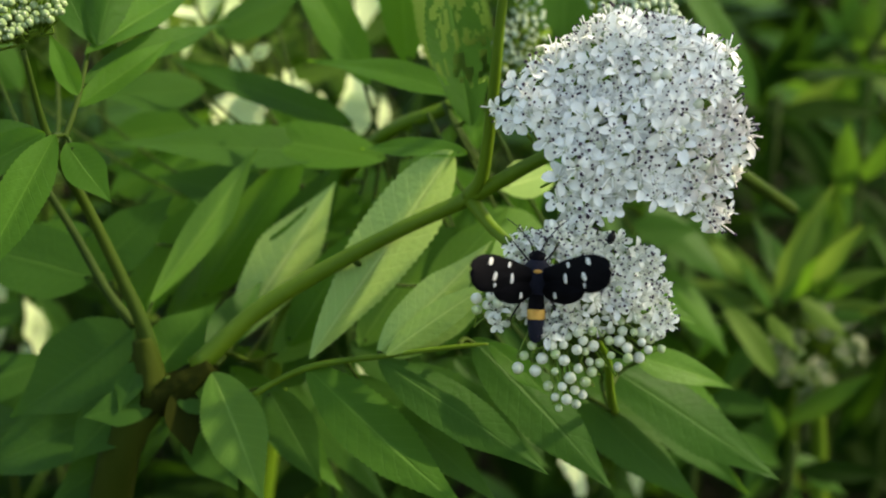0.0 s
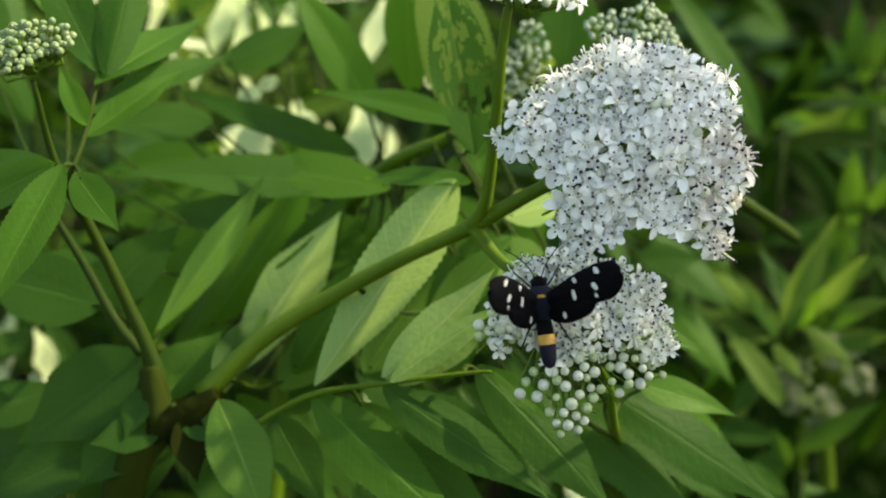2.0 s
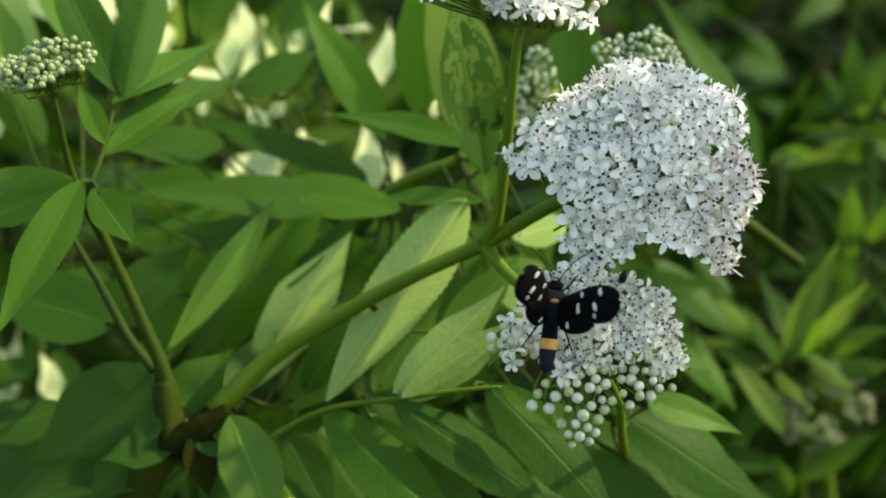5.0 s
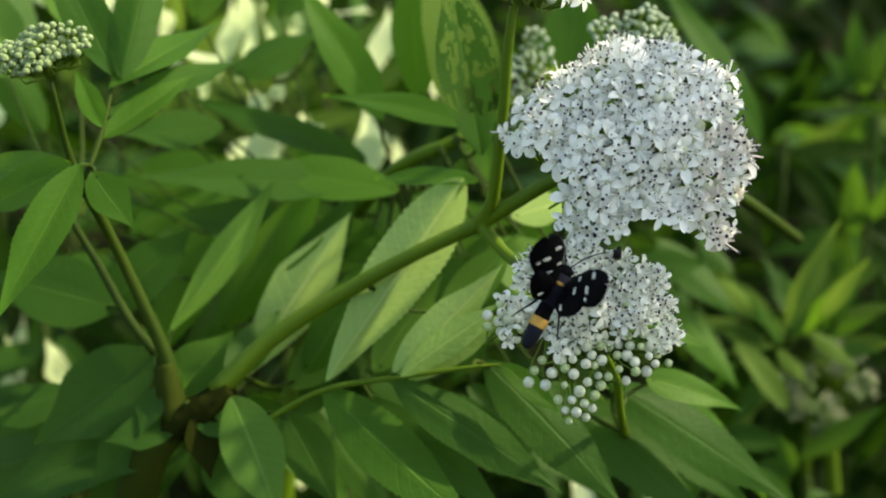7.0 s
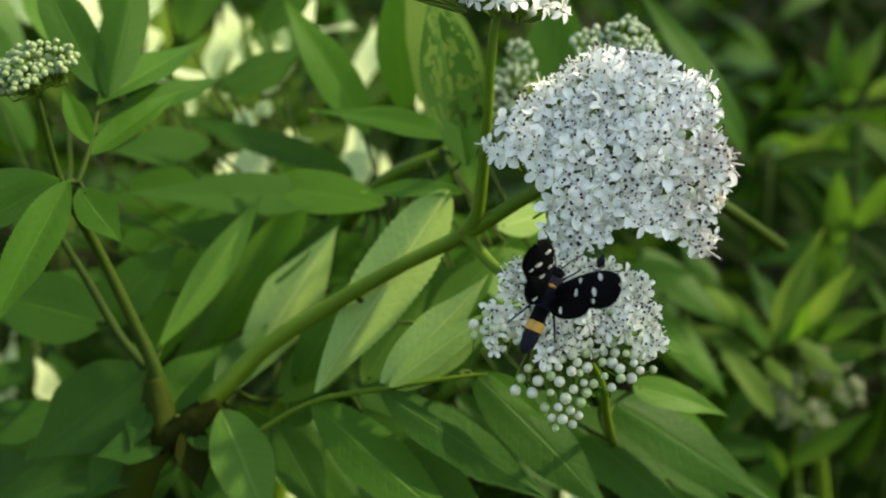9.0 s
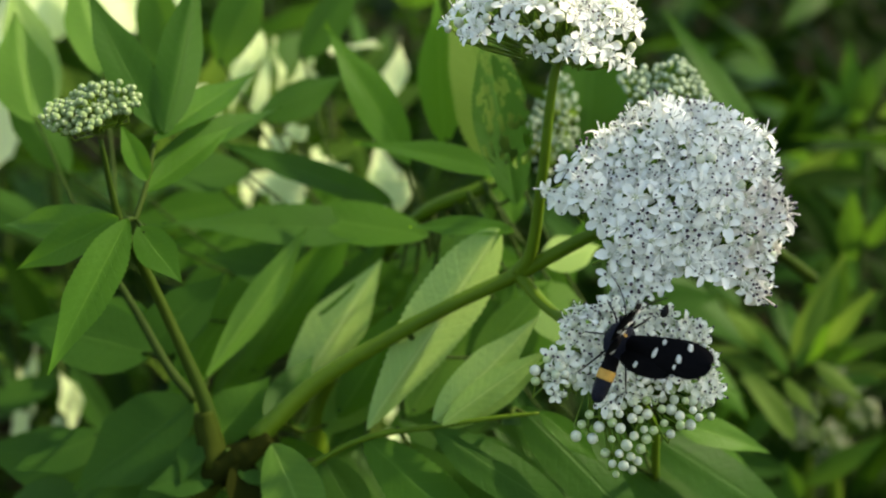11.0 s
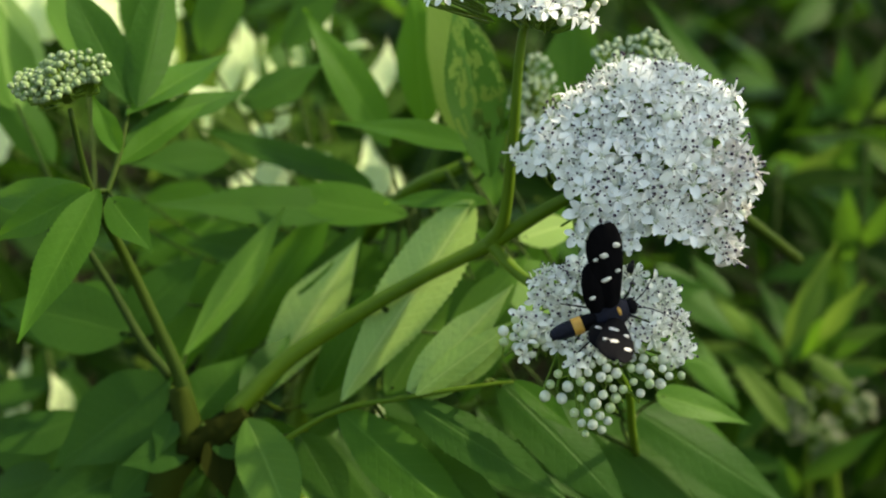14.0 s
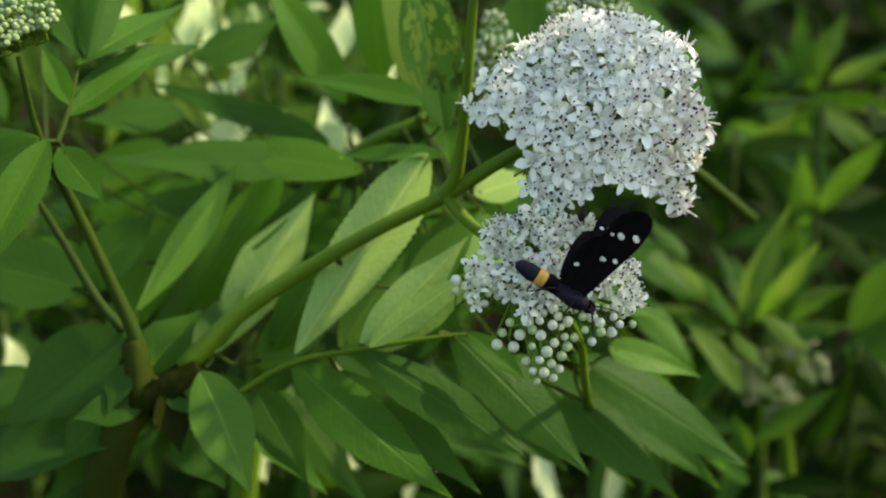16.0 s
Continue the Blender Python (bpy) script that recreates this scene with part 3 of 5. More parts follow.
leaf(plant, (-0.0281, 0.0023, 0.9756), (0.0080, -0.0168, 0.9520), 0.01383, LEAF, (0.1, -0.75, 0.65), -14, 0.06)
leaf(plant, (-0.0114, -0.0006, 0.9799), (0.0244, -0.0133, 0.9575), 0.01124, LEAF_SHADED, (0.1, -0.75, 0.65), -14, 0.06)
leaf(plant, (-0.0187, 0.0107, 0.9702), (0.0149, -0.0030, 0.9428), 0.01040, LEAF_SHADED, (0.1, -0.75, 0.65), 14, 0.06)
leaf(plant, (0.0084, 0.0083, 0.9799), (0.0395, -0.0077, 0.9503), 0.01412, LEAF_SHADED, (0.15, -0.75, 0.65), -12, 0.06)
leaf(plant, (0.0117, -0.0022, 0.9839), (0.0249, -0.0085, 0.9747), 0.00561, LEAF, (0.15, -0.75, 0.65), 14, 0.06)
leaf(plant, (-0.0501, 0.0081, 0.9712), (-0.0367, -0.0091, 0.9484), 0.01376, LEAF_HALF_LIT, (0.0, -0.8, 0.6), 16, 0.07)
leaf(plant, (-0.0390, 0.0145, 0.9641), (-0.0255, 0.0048, 0.9438), 0.01127, LEAF_SHADED, (0.0, -0.8, 0.6), 14, 0.08)
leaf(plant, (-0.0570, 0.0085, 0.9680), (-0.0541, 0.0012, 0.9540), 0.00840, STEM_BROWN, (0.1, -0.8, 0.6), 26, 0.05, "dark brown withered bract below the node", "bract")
leaf(plant, (0.0460, 0.0108, 0.9745), (0.0692, 0.0120, 0.9650), 0.00760, LEAF_HALF_LIT, (0.1, -0.7, 0.6), 14, 0.10, peak=0.30)
leaf(plant, (0.0383, 0.0189, 0.9681), (0.0837, 0.0134, 0.9407), 0.01399, LEAF_SHADED, (0.2, -0.75, 0.65), -12, 0.07)
leaf(plant, (0.0240, 0.0242, 0.9662), (0.0650, 0.0120, 0.9329), 0.01501, LEAF_SHADED, (0.1, -0.75, 0.65), -12, 0.06)
part("stem", tube_mesh("stem", [(0.0316, -0.0162, 0.9943), (0.0361, -0.0100, 0.9841), (0.0378, -0.0040, 0.9753), (0.0416, 0.0120, 0.9607), (0.0456, 0.0300, 0.9480)], [0.00070, 0.00088, 0.00094, 0.00100, 0.00100], STEM), plant)
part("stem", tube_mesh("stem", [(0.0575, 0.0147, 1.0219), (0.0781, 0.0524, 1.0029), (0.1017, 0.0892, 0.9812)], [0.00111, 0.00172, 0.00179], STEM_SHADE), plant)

# leaflets of the budding side shoot
leaf(plant, (-0.0783, 0.0050, 1.0282), (-0.0912, -0.0156, 1.0003), 0.00977, LEAF, (0.2, -0.8, 0.55), 22, 0.06)
leaf(plant, (-0.0797, 0.0051, 1.0285), (-0.1032, 0.0064, 1.0156), 0.00897, LEAF, (0.0, -0.8, 0.6), 14, 0.06)
leaf(plant, (-0.0802, 0.0063, 1.0276), (-0.1108, 0.0218, 1.0210), 0.00860, LEAF, (0.0, -0.7, 0.7), 14, 0.06)
leaf(plant, (-0.0754, 0.0057, 1.0259), (-0.0654, -0.0026, 1.0156), 0.00828, LEAF, (0.1, -0.8, 0.55), 14, 0.06)
leaf(plant, (-0.0740, 0.0214, 1.0405), (-0.0569, 0.0618, 1.0492), 0.00921, LEAF, (0.1, -0.6, 0.8), 16, 0.10)
leaf(plant, (-0.0756, 0.0227, 1.0338), (-0.0502, 0.0588, 1.0408), 0.00869, LEAF_SHADED, (0.0, -0.6, 0.8), 16, 0.10)
leaf(plant, (-0.0758, 0.0176, 1.0300), (-0.0590, 0.0365, 1.0410), 0.00710, LEAF, (0.0, -0.7, 0.7), 16, 0.10)
leaf(plant, (-0.0731, 0.0236, 1.0425), (-0.0662, 0.0494, 1.0764), 0.01065, LEAF_SHADED, (0.4, -0.8, 0.4), -34, 0.05)
leaf(plant, (-0.1205, 0.0849, 1.0307), (-0.1293, 0.1025, 1.0585), 0.01698, LEAF_HALF_LIT, (0.4, -0.7, 0.5), -20, 0.05)
leaf(plant, (-0.1014, 0.0891, 1.0422), (-0.1129, 0.1067, 1.0702), 0.01389, LEAF_HALF_LIT, (0.4, -0.7, 0.5), -20, 0.05)
leaf(plant, (-0.0747, 0.0250, 1.0422), (-0.0922, 0.0476, 1.0715), 0.01077, LEAF_SHADED, (0.2, -0.8, 0.5), 18, 0.05)
leaf(plant, (-0.0756, 0.0157, 1.0331), (-0.0803, 0.0176, 1.0463), 0.00535, LEAF, (0.2, -0.9, 0.4), 20, 0.05)
part("stem", tube_mesh("stem", [(-0.0785, 0.0091, 1.0230), (-0.0760, 0.0167, 1.0315), (-0.0744, 0.0250, 1.0422)], [0.00073, 0.00061, 0.00050], STEM_SHADE), plant)

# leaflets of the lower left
leaf(plant, (-0.0629, 0.0083, 0.9634), (-0.0790, 0.0047, 0.9618), 0.00905, LEAF_SHADED, (0.0, -0.7, 0.7), 14, 0.08)
leaf(plant, (-0.0590, 0.0096, 0.9671), (-0.0438, 0.0024, 0.9638), 0.00776, LEAF_SHADED, (0.0, -0.7, 0.7), 14, 0.08)
leaf(plant, (-0.0671, 0.0129, 0.9720), (-0.0706, 0.0051, 0.9630), 0.00724, LEAF_SHADED, (-0.2, -0.8, 0.5), 16, 0.05)
leaf(plant, (-0.0699, 0.0219, 0.9763), (-0.0997, 0.0164, 0.9551), 0.02008, LEAF_SHADED, (-0.1, -0.8, 0.6), 12, 0.08)
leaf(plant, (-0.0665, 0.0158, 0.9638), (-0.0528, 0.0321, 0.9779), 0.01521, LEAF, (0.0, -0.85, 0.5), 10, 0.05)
leaf(plant, (-0.0689, 0.0316, 0.9763), (-0.0446, 0.0551, 1.0101), 0.00900, LEAF_HALF_LIT, (0.3, -0.75, 0.55), -34, 0.05, peak=0.55)
leaf(plant, (-0.0830, 0.0372, 0.9814), (-0.1151, 0.0400, 0.9893), 0.01817, LEAF_SHADED, (0.0, -0.75, 0.6), 12, 0.08)
leaf(plant, (-0.0729, 0.0204, 0.9560), (-0.1125, 0.0148, 0.9406), 0.01774, LEAF_SHADED, (0.0, -0.6, 0.8), 12, 0.08)
leaf(plant, (-0.0627, 0.0226, 0.9517), (-0.0934, 0.0120, 0.9329), 0.01638, LEAF_SHADED, (0.0, -0.6, 0.8), 12, 0.08)
leaf(plant, (-0.0512, 0.0152, 0.9722), (-0.0425, 0.0372, 0.9814), 0.00955, LEAF_SHADED, (0.1, -0.8, 0.5), 14, 0.05)
leaf(plant, (-0.0554, 0.0146, 0.9562), (-0.0453, 0.0044, 0.9426), 0.01332, LEAF_SHADED, (0.1, -0.8, 0.5), 14, 0.05)
leaf(plant, (-0.0878, 0.0436, 0.9787), (-0.0657, 0.0543, 0.9977), 0.01430, LEAF_SHADED, (0.1, -0.8, 0.5), 14, 0.05)
leaf(plant, (-0.0708, 0.0139, 0.9626), (-0.0824, 0.0036, 0.9506), 0.01185, LEAF_SHADED, (0.1, -0.8, 0.5), 14, 0.05)

# the second flowering elder, behind
back_plant = thing("elder_plant", (-0.0044, 0.1122, 0.9216), "leafy elder plant with green flower buds behind the flower heads", "plant", "elder plants")
part("stem", tube_mesh("stem", [(-0.0710, 0.0841, 0.7623), (-0.0553, 0.0998, 0.8874), (-0.0379, 0.0986, 0.9661), (-0.0159, 0.0754, 1.0046), (0.0068, 0.0692, 1.0183), (0.0348, 0.1206, 1.0265)], [0.005, 0.0045, 0.004, 0.00199, 0.00163, 0.00118], STEM), back_plant)
leaf(back_plant, (-0.0213, 0.0647, 1.0058), (-0.0814, 0.0554, 1.0112), 0.01345, LEAF_SHADED, (0.0, -0.55, 0.83), 10, 0.06)
leaf(back_plant, (-0.0123, 0.0606, 1.0048), (-0.0523, 0.0664, 1.0107), 0.01389, LEAF, (0.0, -0.6, 0.8), 10, 0.08)
leaf(back_plant, (-0.0225, 0.0835, 1.0065), (-0.0716, 0.0901, 1.0245), 0.01030, LEAF_SHADED, (0.0, -0.6, 0.8), 12, 0.06)
leaf(back_plant, (-0.0635, 0.0937, 1.0140), (-0.0914, 0.0865, 1.0145), 0.01261, LEAF_SHADED, (0.0, -0.7, 0.7), 10, 0.05)
leaf(back_plant, (0.0070, 0.0455, 1.0248), (-0.0312, 0.0623, 1.0300), 0.00866, LEAF, (0.0, -0.5, 0.86), 14, 0.14)
leaf(back_plant, (0.0072, 0.0243, 1.0176), (-0.0169, 0.0415, 1.0139), 0.00693, LEAF, (0.0, -0.5, 0.86), 14, 0.16)
leaf(back_plant, (-0.0182, 0.0804, 1.0185), (-0.0395, 0.0872, 1.0574), 0.01239, LEAF, (0.2, -0.8, 0.55), 14, 0.06)
leaf(back_plant, (-0.0076, 0.0894, 1.0226), (-0.0090, 0.0969, 1.0637), 0.01312, LEAF, (0.2, -0.85, 0.5), 14, 0.05)
leaf(back_plant, (0.0080, 0.0332, 1.0217), (0.0014, 0.0423, 1.0671), 0.01456, LEAF_SHADED, (0.3, -0.85, 0.45), 12, 0.05, holes=105, label="green leaflet eaten full of small holes")
leaf(back_plant, (0.0112, 0.0850, 1.0131), (-0.0077, 0.0950, 1.0686), 0.02368, LEAF_LIME, (0.4, -0.7, 0.6), 8, 0.04)
leaf(back_plant, (0.0117, 0.0900, 1.0100), (0.0004, 0.1000, 1.0523), 0.01131, LEAF_HALF_LIT, (0.5, -0.6, 0.6), 12, 0.05)
leaf(back_plant, (-0.0736, 0.1000, 0.9744), (-0.0525, 0.1200, 0.9845), 0.01053, LEAF, (0.25, -0.7, 0.65), -18, 0.06, seg=30)
leaf(back_plant, (-0.0572, 0.1000, 0.9700), (-0.0390, 0.1200, 0.9846), 0.01021, LEAF_HALF_LIT, (0.25, -0.7, 0.65), -18, 0.06, seg=30)
leaf(back_plant, (-0.0388, 0.1000, 0.9727), (-0.0208, 0.1100, 0.9862), 0.01006, LEAF, (0.25, -0.7, 0.65), -18, 0.06, seg=30)
leaf(back_plant, (-0.0904, 0.1100, 0.9696), (-0.0674, 0.1200, 0.9826), 0.00966, LEAF, (0.25, -0.7, 0.65), -18, 0.06, seg=30)
leaf(back_plant, (-0.0246, 0.0900, 0.9809), (-0.0013, 0.1000, 0.9956), 0.00810, LEAF_HALF_LIT, (0.25, -0.7, 0.65), -18, 0.06, seg=30)
leaf(back_plant, (-0.1003, 0.1200, 0.9733), (-0.0777, 0.1300, 0.9858), 0.01057, LEAF, (0.25, -0.7, 0.65), -18, 0.06, seg=30)
leaf(back_plant, (-0.0136, 0.1000, 0.9852), (-0.0359, 0.1100, 0.9891), 0.00766, LEAF, (0.25, -0.7, 0.65), -18, 0.06, seg=30)
leaf(back_plant, (-0.0794, 0.1300, 0.9746), (-0.1039, 0.1300, 0.9801), 0.00894, LEAF, (0.25, -0.7, 0.65), -18, 0.06, seg=30)
leaf(back_plant, (-0.0368, 0.0350, 0.9648), (-0.0153, 0.0450, 0.9946), 0.01215, LEAF, (0.25, -0.7, 0.65), -18, 0.06, seg=30)
leaf(back_plant, (-0.0178, 0.0300, 0.9668), (-0.0010, 0.0400, 0.9893), 0.01085, LEAF_HALF_LIT, (0.25, -0.7, 0.65), -18, 0.06, seg=30)
leaf(back_plant, (-0.0502, 0.0400, 0.9667), (-0.0311, 0.0500, 0.9955), 0.01172, LEAF, (0.25, -0.7, 0.65), -18, 0.06, seg=30)
leaf(back_plant, (-0.0300, 0.0400, 0.9607), (-0.0402, 0.0350, 0.9520), 0.00734, LEAF_SHADED, (0.25, -0.7, 0.65), -18, 0.06, seg=30)
leaf(back_plant, (0.0126, 0.0817, 1.0014), (0.0025, 0.1025, 1.0585), 0.01872, LEAF, (0.4, -0.7, 0.6), 10, 0.05, seg=30)
leaf(back_plant, (0.0365, 0.1125, 1.0042), (0.0375, 0.1239, 1.0559), 0.02510, LEAF_SHADED, (0.0, -0.8, 0.6), 10, 0.05)
leaf(back_plant, (-0.0189, 0.0703, 0.9905), (-0.0464, 0.0661, 0.9790), 0.01680, LEAF, (0.1, -0.7, 0.7), 12, 0.06)
leaf(back_plant, (-0.0412, 0.0763, 0.9867), (-0.0755, 0.0790, 0.9940), 0.01560, LEAF_SHADED, (0.0, -0.6, 0.8), 12, 0.06)
leaf(back_plant, (0.0109, 0.0490, 0.9934), (0.0327, 0.0468, 0.9773), 0.01716, LEAF_HALF_LIT, (0.1, -0.6, 0.8), 12, 0.06)
leaf(back_plant, (0.0067, 0.0546, 0.9883), (-0.0137, 0.0451, 0.9622), 0.01901, LEAF_SHADED, (0.1, -0.75, 0.65), 12, 0.06)
leaf(back_plant, (0.0162, 0.0448, 1.0024), (0.0323, 0.0529, 1.0042), 0.01131, LEAF_SUNLIT, (0.1, -0.6, 0.8), 12, 0.06)
# the leaflets behind: a dense second layer
leaf(back_plant, (-0.0881, 0.0736, 0.9505), (-0.0525, 0.0813, 0.9964), 0.01381, LEAF, (0.35, -0.7, 0.64), -24, 0.09, seg=30)
leaf(back_plant, (-0.0755, 0.0741, 0.9520), (-0.0431, 0.0856, 0.9854), 0.01509, LEAF, (-0.03, -0.7, 0.77), -24, 0.04, seg=30)
leaf(back_plant, (-0.0626, 0.0628, 0.9639), (-0.0318, 0.0709, 1.0106), 0.01476, LEAF, (0.31, -0.7, 0.75), -30, 0.09, seg=30)
leaf(back_plant, (-0.0485, 0.0537, 0.9674), (-0.0213, 0.0711, 1.0051), 0.01432, LEAF_SHADED, (0.04, -0.7, 0.69), -30, 0.04, seg=30)
leaf(back_plant, (-0.0338, 0.0702, 0.9617), (-0.0022, 0.0878, 0.9958), 0.01589, LEAF, (0.09, -0.7, 0.68), -24, 0.07, seg=30)
leaf(back_plant, (-0.0230, 0.0532, 0.9702), (0.0084, 0.0663, 1.0145), 0.01559, LEAF_HALF_LIT, (0.06, -0.7, 0.61), -18, 0.09, seg=30)
leaf(back_plant, (-0.0085, 0.0559, 0.9571), (0.0135, 0.0716, 0.9921), 0.01290, LEAF_SHADED, (0.16, -0.7, 0.73), -24, 0.05, seg=30)
leaf(back_plant, (0.0007, 0.0454, 0.9571), (0.0205, 0.0598, 0.9967), 0.01207, LEAF_SHADED, (-0.01, -0.7, 0.68), -30, 0.10, seg=30)
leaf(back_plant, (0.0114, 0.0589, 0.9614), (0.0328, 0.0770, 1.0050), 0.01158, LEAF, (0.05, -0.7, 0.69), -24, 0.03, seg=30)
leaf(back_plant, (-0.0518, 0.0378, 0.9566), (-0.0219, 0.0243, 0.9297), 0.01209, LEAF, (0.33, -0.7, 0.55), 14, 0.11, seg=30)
leaf(back_plant, (-0.0416, 0.0573, 0.9507), (-0.0102, 0.0408, 0.9136), 0.01181, LEAF_SHADED, (0.31, -0.7, 0.74), -18, 0.05, seg=30)
leaf(back_plant, (-0.0213, 0.0382, 0.9638), (0.0137, 0.0327, 0.9384), 0.01273, LEAF_SHADED, (0.13, -0.7, 0.51), 14, 0.06, seg=30)
leaf(back_plant, (-0.0077, 0.0359, 0.9595), (0.0297, 0.0287, 0.9336), 0.01355, LEAF_SHADED, (0.18, -0.7, 0.58), 14, 0.12, seg=30)
leaf(back_plant, (0.0057, 0.0524, 0.9536), (0.0413, 0.0405, 0.9251), 0.01463, LEAF_SHADED, (0.32, -0.7, 0.65), 14, 0.09, seg=30)
leaf(back_plant, (0.0195, 0.0482, 0.9545), (0.0614, 0.0438, 0.9219), 0.01161, LEAF_SHADED, (-0.09, -0.7, 0.67), -18, 0.05, seg=30)
leaf(back_plant, (0.0279, 0.0462, 0.9551), (0.0598, 0.0421, 0.9192), 0.01050, LEAF_SHADED, (-0.08, -0.7, 0.63), 14, 0.04, seg=30)
leaf(back_plant, (0.0437, 0.0414, 0.9583), (0.0817, 0.0331, 0.9231), 0.01177, LEAF_SHADED, (-0.03, -0.7, 0.71), 14, 0.04, seg=30)
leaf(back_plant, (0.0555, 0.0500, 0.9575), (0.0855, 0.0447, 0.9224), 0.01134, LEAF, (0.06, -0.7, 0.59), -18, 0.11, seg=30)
leaf(back_plant, (-0.0222, 0.1008, 0.9783), (0.0182, 0.1076, 0.9847), 0.01462, LEAF_SHADED, (0.01, -0.7, 0.62), 14, 0.06, seg=30)
leaf(back_plant, (-0.0230, 0.1119, 0.9840), (-0.0670, 0.1233, 0.9908), 0.01358, LEAF_SHADED, (0.21, -0.7, 0.69), -16, 0.07, seg=30)
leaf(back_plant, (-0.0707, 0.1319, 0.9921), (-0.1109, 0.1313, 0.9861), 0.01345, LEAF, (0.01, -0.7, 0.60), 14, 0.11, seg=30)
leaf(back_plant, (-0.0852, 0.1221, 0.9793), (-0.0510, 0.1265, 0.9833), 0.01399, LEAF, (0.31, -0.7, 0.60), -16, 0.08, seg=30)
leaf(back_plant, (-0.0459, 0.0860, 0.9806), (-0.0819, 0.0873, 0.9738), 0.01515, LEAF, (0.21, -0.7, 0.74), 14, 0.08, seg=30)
leaf(back_plant, (-0.0449, 0.1102, 0.9692), (-0.0747, 0.1089, 0.9699), 0.01631, LEAF_SHADED, (0.25, -0.7, 0.77), -16, 0.09, seg=30)
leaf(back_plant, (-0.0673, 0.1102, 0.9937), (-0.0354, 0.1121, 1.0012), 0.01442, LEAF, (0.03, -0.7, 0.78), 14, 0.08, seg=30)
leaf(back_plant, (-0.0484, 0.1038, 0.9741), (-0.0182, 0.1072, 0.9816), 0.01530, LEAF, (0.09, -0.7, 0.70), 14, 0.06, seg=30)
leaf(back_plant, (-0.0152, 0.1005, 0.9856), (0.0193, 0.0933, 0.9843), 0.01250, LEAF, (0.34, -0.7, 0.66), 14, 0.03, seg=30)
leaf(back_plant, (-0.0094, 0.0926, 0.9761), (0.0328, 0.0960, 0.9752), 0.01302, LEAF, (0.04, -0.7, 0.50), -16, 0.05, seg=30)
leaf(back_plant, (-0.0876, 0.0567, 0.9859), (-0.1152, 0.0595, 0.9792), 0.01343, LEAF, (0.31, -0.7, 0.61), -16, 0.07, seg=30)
leaf(back_plant, (-0.0992, 0.0817, 0.9667), (-0.1326, 0.0826, 0.9690), 0.01292, LEAF_SHADED, (0.13, -0.7, 0.69), -16, 0.07, seg=30)
leaf(back_plant, (-0.0969, 0.0368, 0.9599), (-0.1170, 0.0260, 0.9548), 0.01187, LEAF_SHADED, (-0.05, -0.7, 0.71), -16, 0.09, seg=30)
leaf(back_plant, (-0.0996, 0.0459, 0.9461), (-0.1350, 0.0488, 0.9501), 0.01745, LEAF_SHADED, (0.24, -0.7, 0.63), -16, 0.08, seg=30)
leaf(back_plant, (-0.1026, 0.0320, 0.9447), (-0.1319, 0.0364, 0.9322), 0.01691, LEAF_SHADED, (0.21, -0.7, 0.80), -16, 0.04, seg=30)
leaf(back_plant, (0.0714, 0.1554, 0.9584), (0.1006, 0.1461, 0.9327), 0.01462, LEAF_SHADED, (0.32, -0.7, 0.68), -16, 0.09, seg=30)
leaf(back_plant, (0.0644, 0.1455, 0.9517), (0.0893, 0.1462, 0.9535), 0.01092, LEAF_SHADED, (-0.01, -0.7, 0.54), 14, 0.07, seg=30)
leaf(back_plant, (0.0772, 0.1481, 0.9382), (0.1006, 0.1374, 0.9089), 0.01300, LEAF, (0.27, -0.7, 0.73), -16, 0.06, seg=30)
leaf(back_plant, (0.0386, 0.0372, 0.9814), (0.0651, 0.0333, 0.9709), 0.00838, LEAF, (0.24, -0.7, 0.76), 14, 0.10, seg=30)
leaf(back_plant, (-0.1207, 0.1089, 1.0087), (-0.1393, 0.1157, 1.0375), 0.01267, LEAF_SHADED, (0.05, -0.7, 0.58), -24, 0.08, seg=30)
leaf(back_plant, (-0.1303, 0.1332, 1.0221), (-0.1433, 0.1453, 1.0636), 0.01594, LEAF_SUNLIT, (0.05, -0.7, 0.80), 18, 0.04, seg=30)
leaf(back_plant, (-0.1323, 0.1172, 0.9905), (-0.1621, 0.1261, 1.0006), 0.01299, LEAF_SHADED, (0.18, -0.7, 0.58), -24, 0.06, seg=30)
leaf(back_plant, (-0.0914, 0.1220, 1.0364), (-0.0962, 0.1274, 1.0717), 0.01361, LEAF_SHADED, (-0.02, -0.7, 0.62), 18, 0.05, seg=30)
leaf(back_plant, (-0.0754, 0.1189, 1.0402), (-0.0595, 0.1239, 1.0704), 0.01478, LEAF_SHADED, (0.03, -0.7, 0.60), 18, 0.09, seg=30)
leaf(back_plant, (-0.1071, 0.1241, 1.0360), (-0.1245, 0.1410, 1.0640), 0.01200, LEAF_SHADED, (0.14, -0.7, 0.76), -24, 0.04, seg=30)
leaf(back_plant, (-0.0526, 0.1342, 1.0394), (-0.0319, 0.1457, 1.0669), 0.01245, LEAF_SHADED, (0.00, -0.7, 0.52), -24, 0.09, seg=30)
leaf(back_plant, (-0.0616, 0.1020, 1.0286), (-0.0365, 0.1115, 1.0382), 0.01220, LEAF_SHADED, (-0.00, -0.7, 0.55), -24, 0.10, seg=30)
flower_head("flower_head", back_plant, (0.0240, 0.0880, 1.0293), (0.0, -0.8, 0.6), ACROSS, [(5 * UNIT, 0, 46 * UNIT, 108 * UNIT), (-33 * UNIT, -38 * UNIT, 44 * UNIT, 98 * UNIT)],
            0.0017, green_kinds, 19, "pale green head of unopened buds", 0.005, limit=300, stalk_from=(0.0303, 0.1264, 1.0218), size=1.08)

